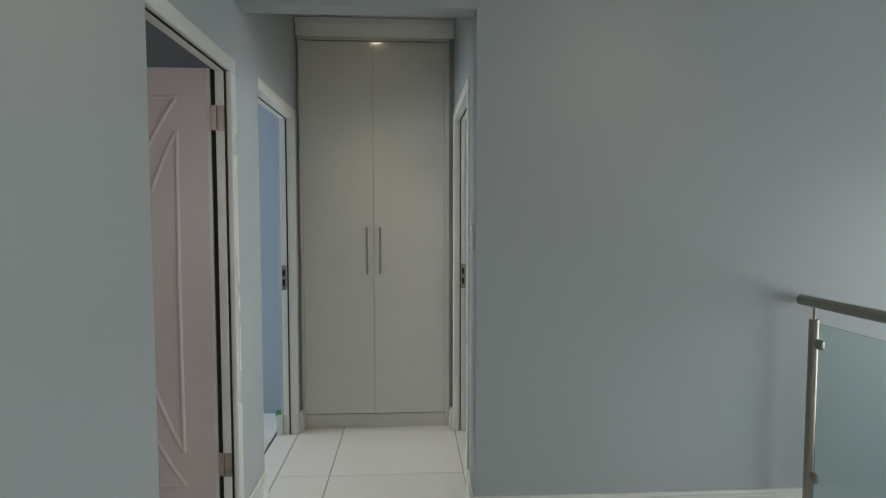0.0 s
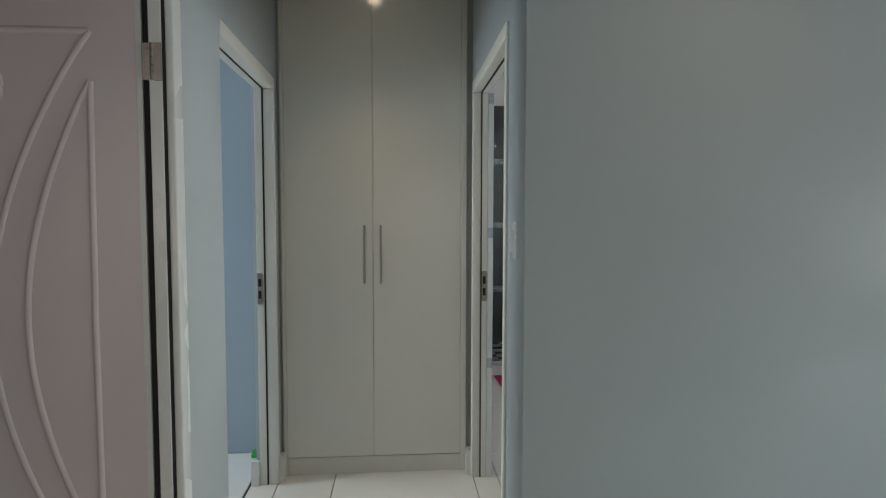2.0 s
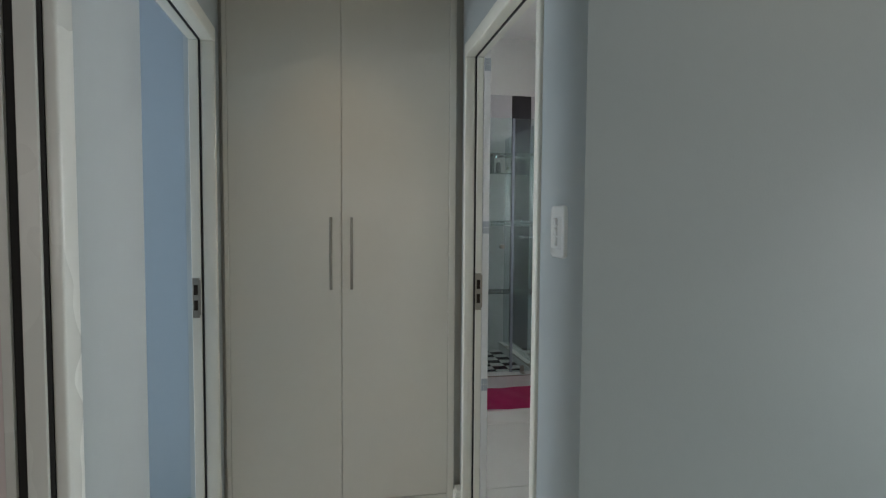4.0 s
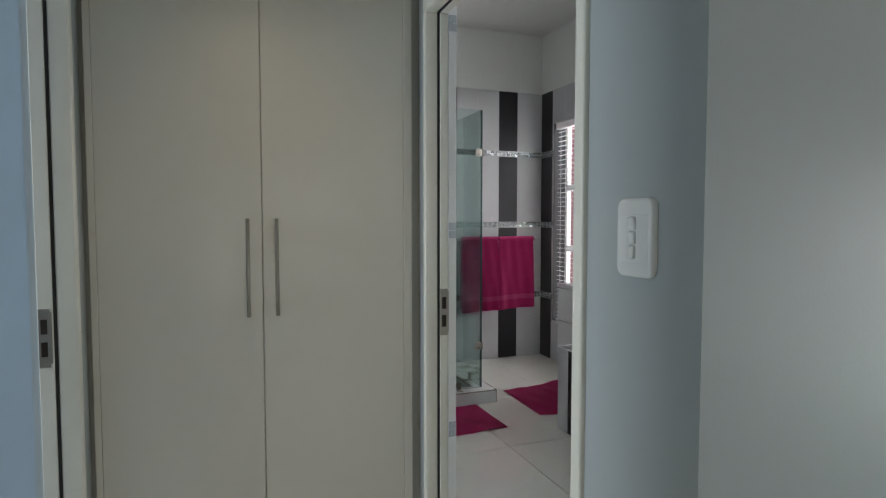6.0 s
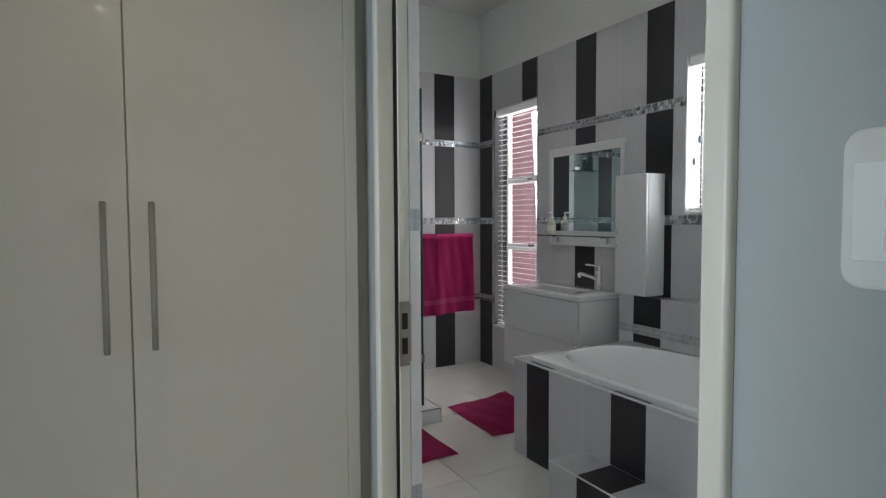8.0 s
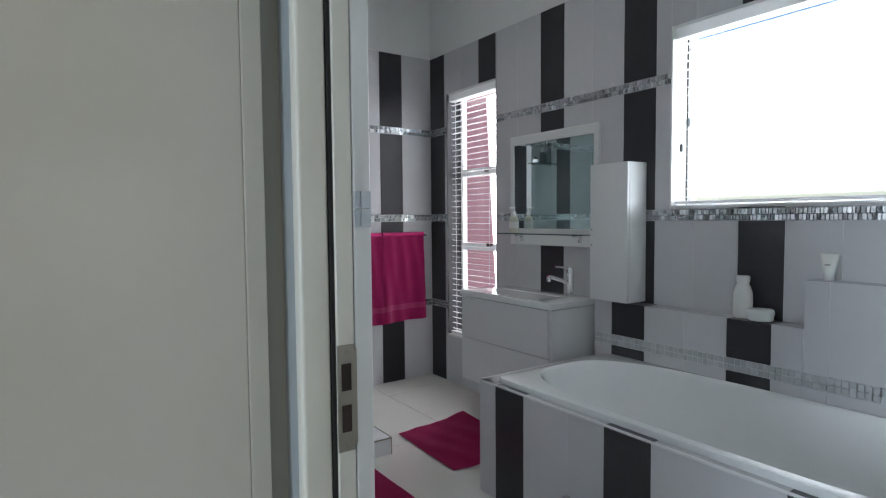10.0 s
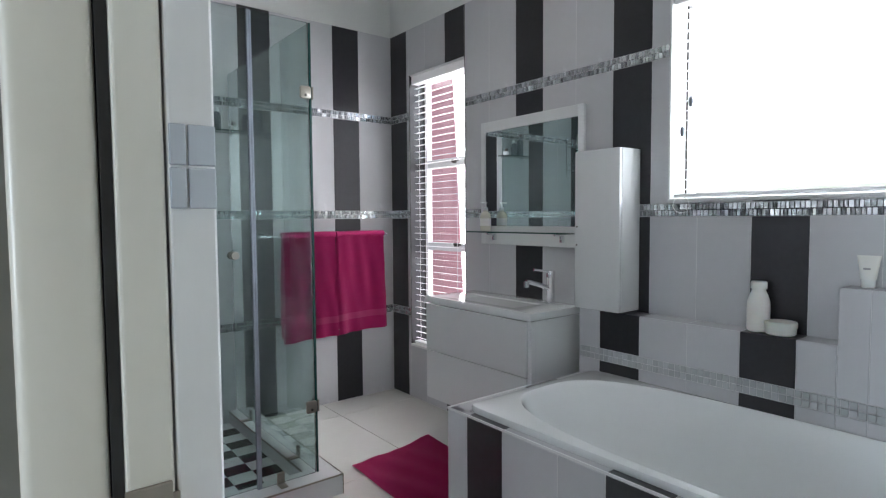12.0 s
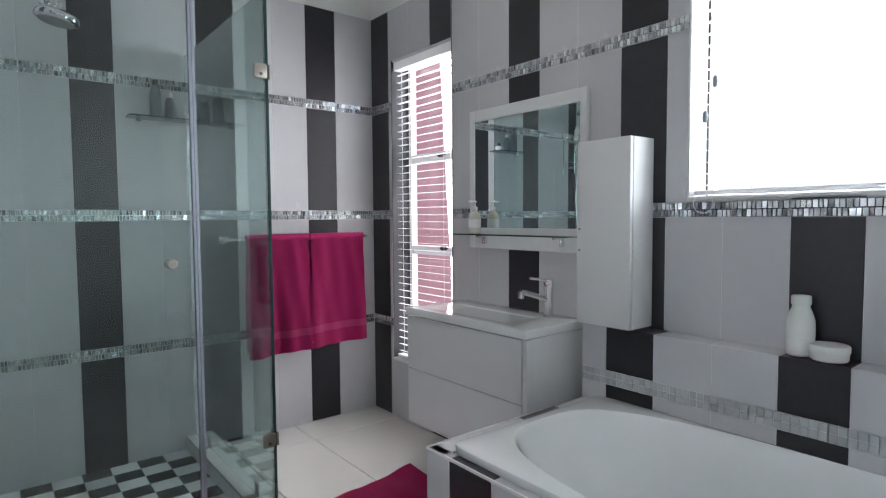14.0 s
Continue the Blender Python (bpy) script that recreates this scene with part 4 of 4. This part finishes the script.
def back_brush():
    x, y = 0.800, 6.700
    t = thing("back_brush", (x, y, 1.22), "white long-handled bath brush hanging from the caddy", "brush")
    part("handle", tube([(x - 0.004, y, 1.645), (x, y, 1.60), (x + 0.018, y, 1.50), (x + 0.020, y, 1.42), (x + 0.012, y, 1.34), (x + 0.006, y, 1.31)], 0.009, 10), PLASTIC, t, "", True)
    bm = rounded_plate(0.062, 0.105, 0.018, 0.030)
    bm.transform(Matrix.Translation((x + 0.012, y + 0.004, 1.270)) @ Matrix.Rotation(radians(90), 4, "X") @ Matrix.Rotation(radians(-30), 4, "Y"))
    head = part("head", bm, PLASTIC, t, "", True)
    bm = rounded_plate(0.052, 0.092, 0.026, 0.025)
    bm.transform(Matrix.Translation((x + 0.004, y - 0.012, 1.270)) @ Matrix.Rotation(radians(90), 4, "X") @ Matrix.Rotation(radians(-30), 4, "Y"))
    part("bristle_pad", bm, BRISTLE, head, "dense white bristles")


back_brush()

# ---- things on the bath ledge ----
def lotion_bottle():
    x, y, z = 2.772, 4.262, 0.846
    t = thing("lotion_bottle", (x, y, z), "white milk-bottle shaped lotion bottle on the ledge", "bottle")
    part("bottle", lathe([(0.034, 0), (0.039, 0.005), (0.040, 0.08), (0.039, 0.112), (0.031, 0.138), (0.025, 0.150), (0.024, 0.160)], (x, y, z), 28), BOTTLE_WHITE, t, "", True)
    part("lid", lathe([(0.027, 0.160), (0.028, 0.163), (0.028, 0.184), (0.025, 0.188)], (x, y, z), 28), BOTTLE_WHITE, t, "pale screw lid", True)


lotion_bottle()


def cream_tub():
    x, y, z = 2.764, 4.180, 0.846
    t = thing("cream_tub", (x, y, z), "low round cream tub with a white lid on the ledge", "tub")
    part("tub", lathe([(0.044, 0), (0.050, 0.004), (0.051, 0.026)], (x, y, z), 28), BOTTLE_WHITE, t, "", True)
    part("lid", lathe([(0.053, 0.026), (0.054, 0.029), (0.054, 0.044), (0.051, 0.048)], (x, y, z), 28), BOTTLE_WHITE, t, "pale lid", True)


cream_tub()


def cream_tube():
    x, y, z = 2.765, 3.92, 1.042
    t = thing("cream_tube", (x, y, z), "white cream tube standing on its cap", "tube")
    part("cap", lathe([(0.018, 0), (0.019, 0.003), (0.019, 0.028)], (x, y, z), 18), BOTTLE_WHITE, t, "", True)
    bm = bmesh.new()
    rings = []
    for k in range(7):
        f = k / 6
        rings.append([bm.verts.new((x + (0.022 * (1 - f) + 0.002 * f) * math.cos(a), y + (0.022 * (1 - f) + 0.034 * f) * math.sin(a), z + 0.028 + 0.078 * f)) for a in [2 * math.pi * j / 20 for j in range(20)]])
    for a, b in zip(rings, rings[1:]):
        for j in range(20):
            bm.faces.new((a[j], a[(j + 1) % 20], b[(j + 1) % 20], b[j]))
    bm.faces.new(rings[-1])
    bm.faces.new(list(reversed(rings[0])))
    body = part("tube_body", bm, BOTTLE_WHITE, t, "", True)
    part("print_bar", boxes((x - 0.0195, x - 0.0185, y - 0.010, y + 0.010, z + 0.060, z + 0.066)), LABEL_GREY, body, "grey printed bar")


cream_tube()

# ---- small green thing on the bedroom floor ----
def green_toy():
    t = thing("green_door_wedge", (-0.69, 4.07, 0), "small bright green plastic wedge on the floor", "door wedge")
    bm = bmesh.new()
    block(bm, -0.715, -0.665, 4.05, 4.10, 0.0, 0.035)
    for v in bm.verts:
        if v.co.z > 0.01 and v.co.y < 4.07:
            v.co.z = 0.012
    bmesh.ops.bevel(bm, geom=list(bm.edges), offset=0.004, segments=2, affect="EDGES")
    part("wedge", bm, GREEN, t, "", True)


green_toy()

# clear panes let the daylight through
for ob in bpy.data.objects:
    if ob.type == "MESH" and ob.data.materials and ob.data.materials[0] in (GLASS, WINDOW_GLASS):
        ob.visible_shadow = ob.name.split(".")[0] == "side_pane"

# ---- tiles, piece by piece ----
TILES = {}


def tile_mesh(w, h, thick, mat):
    key = (round(w, 4), round(h, 4), thick, mat.name)
    if key not in TILES:
        bm = bmesh.new()
        c = min(0.0014, thick * 0.3)
        rings = [[bm.verts.new((sx * (w / 2 - e), sy * (h / 2 - e), z)) for sx, sy in ((-1, -1), (1, -1), (1, 1), (-1, 1))] for e, z in ((0, 0), (0, thick - c), (c, thick))]
        for a, b in zip(rings, rings[1:]):
            for k in range(4):
                bm.faces.new((a[k], a[(k + 1) % 4], b[(k + 1) % 4], b[k]))
        bm.faces.new(rings[-1])
        TILES[key] = mesh_of("tile", bm, mat)
    return TILES[key]


EAST = Matrix(((0, 0, -1, 0), (-1, 0, 0, 0), (0, 1, 0, 0), (0, 0, 0, 1)))      # faces -x; local x runs to -y
NORTH = Matrix(((1, 0, 0, 0), (0, 0, -1, 0), (0, 1, 0, 0), (0, 0, 0, 1)))      # faces -y
WEST = Matrix(((0, 0, 1, 0), (1, 0, 0, 0), (0, 1, 0, 0), (0, 0, 0, 1)))        # faces +x
UP = Matrix()


def lay(owner, turn, centre, w, h, mat, thick=T, joint=0.0018):
    if w < 0.006 or h < 0.006:
        return
    ob = new("tile", tile_mesh(w - joint, h - joint, thick, mat))
    ob.parent = owner
    base = owner.location + (owner.parent.location if owner.parent else Vector())
    ob.matrix_local = Matrix.Translation(Vector(centre) - base) @ turn


def cut(rect, holes):
    """The rectangle (a0, a1, b0, b1) without the holes."""
    todo = [rect]
    for h0, h1, v0, v1 in holes:
        out = []
        for a0, a1, b0, b1 in todo:
            if a1 <= h0 or a0 >= h1 or b1 <= v0 or b0 >= v1:
                out.append((a0, a1, b0, b1))
                continue
            if a0 < h0:
                out.append((a0, h0, b0, b1))
            if a1 > h1:
                out.append((h1, a1, b0, b1))
            m0, m1 = max(a0, h0), min(a1, h1)
            if b0 < v0:
                out.append((m0, m1, b0, v0))
            if b1 > v1:
                out.append((m0, m1, v1, b1))
        todo = out
    return todo


COURSES = [(0.0, 0.585), (0.640, 1.280), (1.335, 1.966), (2.020, 2.590)]
BANDS = [(0.585, 0.640), (1.280, 1.335), (1.966, 2.020)]


def mosaic(owner, spans, turn_point, name="mosaic_band", mat=None, sizes=(0.013, 0.015, 0.017, 0.019)):
    """Rows of small mirror mosaics; spans are (a0, a1, b0, b1), and turn_point gives the place of (a, b, depth)."""
    verts, faces = [], []
    rnd = random.Random(11)
    for a0, a1, b0, b1 in spans:
        rows = 2
        ph = (b1 - b0) / rows
        for r in range(rows):
            a = a0 + 0.001
            while a < a1 - 0.004:
                pw = min(rnd.choice(sizes), a1 - 0.001 - a)
                j, d = 0.0017, 0.0082 + rnd.uniform(0, 0.0012)
                q = [(a + j, b0 + ph * r + j), (a + pw - j, b0 + ph * r + j), (a + pw - j, b0 + ph * (r + 1) - j), (a + j, b0 + ph * (r + 1) - j)]
                if pw > 0.006:
                    n = len(verts)
                    tip = [rnd.uniform(-0.0008, 0.0008) for _ in range(2)]
                    for depth in (0.0, None):
                        for k, (u, v) in enumerate(q):
                            dd = 0.0 if depth == 0.0 else d + tip[0] * (1 if k in (1, 2) else -1) + tip[1] * (1 if k > 1 else -1)
                            verts.append(turn_point(u, v, dd))
                    faces += [(n + 4, n + 5, n + 6, n + 7), (n, n + 1, n + 5, n + 4), (n + 1, n + 2, n + 6, n + 5), (n + 2, n + 3, n + 7, n + 6), (n + 3, n, n + 4, n + 7)]
                a += pw
    base = owner.location + (owner.parent.location if owner.parent else Vector())
    me = bpy.data.meshes.new(name)
    backing = len(faces)
    for a0, a1, b0, b1 in spans:
        n = len(verts)
        verts += [turn_point(u, v, 0.0068) for u, v in ((a0, b0), (a1, b0), (a1, b1), (a0, b1))]
        faces.append((n, n + 1, n + 2, n + 3))
    me.from_pydata([tuple(Vector(v) - base) for v in verts], [], faces)
    me.materials.append(mat or MOSAIC)
    me.materials.append(MOSAIC_GROUT if mat is None else GROUT)
    for poly in me.polygons[backing:]:
        poly.material_index = 1
    ob = new(name, me)
    ob.parent = owner
    tagged(ob, "band of mirror mosaic chips", "", "", "stuff")


def striped(owner, turn, columns, courses, bands, holes, at_point, thick=T, chips=None):
    """columns: (a0, a1, is_dark). at_point(a, b, depth) gives the world place."""
    for a0, a1, dark in columns:
        for b0, b1 in courses:
            for r in cut((a0, a1, b0, b1), holes):
                lay(owner, turn, at_point((r[0] + r[1]) / 2, (r[2] + r[3]) / 2, 0), r[1] - r[0], r[3] - r[2], DARK_TILE if dark else LIGHT_TILE, thick)
    spans = []
    lo, hi = min(c[0] for c in columns), max(c[1] for c in columns)
    for b0, b1 in bands:
        spans += [r for r in cut((lo, hi, b0, b1), holes) if r[3] - r[2] > 0.03]
    if spans:
        mosaic(owner, spans, at_point, mat=chips, sizes=(0.025,) if chips else (0.013, 0.015, 0.017, 0.019))


def columns_from(start, stop, widths):
    """widths: repeating (width, is_dark), laid from start towards stop."""
    out, a, k, s = [], start, 0, 1 if stop > start else -1
    while (stop - a) * s > 0.004:
        w, dark = widths[k % len(widths)]
        b = a + s * w
        if (b - stop) * s > 0:
            b = stop
        out.append((min(a, b), max(a, b), dark))
        a, k = b, k + 1
    return out


PERIOD = [(0.203, True), (0.2165, False), (0.2165, False)]
east_columns = columns_from(BY1, BY0, PERIOD)
striped(wall_east, EAST, east_columns, COURSES, BANDS, [W1, W2], lambda a, b, d: (BX1 + T - d, a, b))
north_columns = [(2.553, BX1, False), (2.350, 2.553, True)] + columns_from(2.350, 1.711, [(0.2165, False), (0.2165, False), (0.206, True)]) + columns_from(1.711, BX0, [(0.197, False), (0.197, False), (0.192, True)])
striped(wall_north, NORTH, north_columns, COURSES, BANDS, [], lambda a, b, d: (a, BY1 + T - d, b))
west_columns = columns_from(BY1, 3.77, [(0.2165, False), (0.2165, False), (0.203, True)])
striped(wall_west, WEST, west_columns, COURSES, BANDS, [], lambda a, b, d: (BX0 - T + d + 0.0, a, b))

# return of the doorway beside the frame
reveal = structure("wall_doorway_return", boxes((0.6085, 0.638, 3.716, 3.770, 0, 2.59), bevel=0.002), WHITE_TILE, "white tiled return beside the bathroom doorway")
for b0 in (0.595, 1.288, 1.985):
    for row in (0, 1):
        for a0, a1 in ((0.6095, 0.6195), (0.6205, 0.6375)):
            part("glass_mosaic", boxes((a0, a1, 3.7135, 3.7165, b0 + 0.0275 * row, b0 + 0.0275 * row + 0.026), bevel=0.001), MOSAIC_BLUE, reveal)

# bath front, bath end, step and ledge
bath_dark = (0.203, True)
front_columns = [(4.925, 5.04, False), (4.735, 4.925, True)] + columns_from(4.735, BY0 + 0.01, [(0.43, False), (0.203, True)])
striped(the_bath, EAST, front_columns, [(0.0, 0.53)], [], [(3.55, 4.485, 0.0, 0.2)], lambda a, b, d: (1.885 + T - d, a, b))
for a0, a1, dark in front_columns:
    lay(the_bath, UP, (1.906, (a0 + a1) / 2, 0.53), 0.042, a1 - a0, DARK_TILE if dark else LIGHT_TILE, 0.006)
SOUTHWARD = Matrix(((-1, 0, 0, 0), (0, 0, 1, 0), (0, 1, 0, 0), (0, 0, 0, 1)))
for a0, a1, dark in ((1.885, 2.12, False), (2.12, 2.32, False), (2.32, 2.52, True), (2.52, 2.71, False)):
    lay(the_bath, SOUTHWARD, ((a0 + a1) / 2, 5.04 - T, 0.265), a1 - a0, 0.53, DARK_TILE if dark else LIGHT_TILE)
    lay(the_bath, UP, ((a0 + a1) / 2, 4.998, 0.53), a1 - a0, 0.084, DARK_TILE if dark else LIGHT_TILE, 0.006)
for a0, a1, dark in ((4.30, 4.485, False), (4.10, 4.30, True), (3.85, 4.10, False), (3.55, 3.85, False)):
    lay(the_bath, EAST, (1.68 + T, (a0 + a1) / 2, 0.096), a1 - a0, 0.192, DARK_TILE if dark else LIGHT_TILE)
    lay(the_bath, UP, (1.784, (a0 + a1) / 2, 0.2 - T), 0.205, a1 - a0, DARK_TILE if dark else LIGHT_TILE)
lay(the_bath, SOUTHWARD, (1.784, 4.485 - T, 0.096), 0.205, 0.192, LIGHT_TILE)
ledge_columns = [(4.935, 5.05, False), (4.727, 4.935, True), (4.51, 4.727, False), (4.302, 4.51, False), (4.108, 4.302, True), (3.985, 4.108, False)]
striped(ledge, EAST, ledge_columns, [(0.53, 0.612), (0.668, 0.845)], [(0.612, 0.668)], [], lambda a, b, d: (2.71 + T - d, a, b), T, MOSAIC_PALE)
low_columns = columns_from(3.985, BY0 + 0.01, [(0.09, False), (0.2165, False), (0.203, True), (0.2165, False)])
striped(ledge, EAST, low_columns, [(0.53, 0.612), (0.668, 1.04)], [(0.612, 0.668)], [], lambda a, b, d: (2.71 + T - d, a, b), T, MOSAIC_PALE)
for a0, a1, dark in ledge_columns:
    lay(ledge, UP, (2.766, (a0 + a1) / 2, 0.845 - T), 0.108, a1 - a0, DARK_TILE if dark else LIGHT_TILE)
for a0, a1, dark in low_columns:
    lay(ledge, UP, (2.766, (a0 + a1) / 2, 1.04 - T), 0.108, a1 - a0, DARK_TILE if dark else LIGHT_TILE)
lay(ledge, SOUTHWARD, (2.766, 3.985 - T, 0.9425), 0.108, 0.195, LIGHT_TILE)

# shower floor
shower_floor = structure("floor_shower", boxes((BX0, 1.60, 5.79, BY1, -0.009, 0.016)), GROUT, "black and white checked shower floor")
nx, ny = 8, 10
for i in range(nx):
    for j in range(ny):
        w, h = (1.60 - BX0) / nx, (BY1 - 5.79) / ny
        lay(shower_floor, UP, (BX0 + w * (i + 0.5), 5.79 + h * (j + 0.5), 0.016), w, h, CHECK_BLACK if (i + j) % 2 else CHECK_WHITE, 0.006)

# floor tiles
def floor_tiles(owner, x_lines, y_lines):
    for a0, a1 in zip(x_lines, x_lines[1:]):
        for b0, b1 in zip(y_lines, y_lines[1:]):
            lay(owner, UP, ((a0 + a1) / 2, (b0 + b1) / 2, -0.010), a1 - a0, b1 - b0, FLOOR_TILE, 0.010, 0.004)


floor_tiles(floor_bath, [CR, 0.67, 1.45, 2.23, BX1], [BY0, 3.15, 4.01, 4.87, 5.73, 6.59, BY1])
floor_tiles(floor_landing, [CL, -0.20, CR], [WY, 3.105, CY + 0.02])
floor_tiles(floor_landing, [LX, -0.20, 0.60, 1.40, 2.2], [-3.0, -2.55, -1.75, -0.95, -0.15, 0.65, 1.45, 2.25, WY])
floor_tiles(floor_landing, [-0.63, CL], [2.876, 3.724])
floor_tiles(floor_landing, [-0.63, LX], [1.56, 2.405])
floor_tiles(floor_rooms, [-4.0, -3.2, -2.4, -1.6, -0.64], [2.84, 3.10, 3.97, 4.13])
floor_tiles(floor_rooms, [-4.0, -3.2, -2.4, -1.6, -0.64], [-3.0, -2.2, -1.4, -0.6, 0.2, 1.0, 1.8, 2.70])
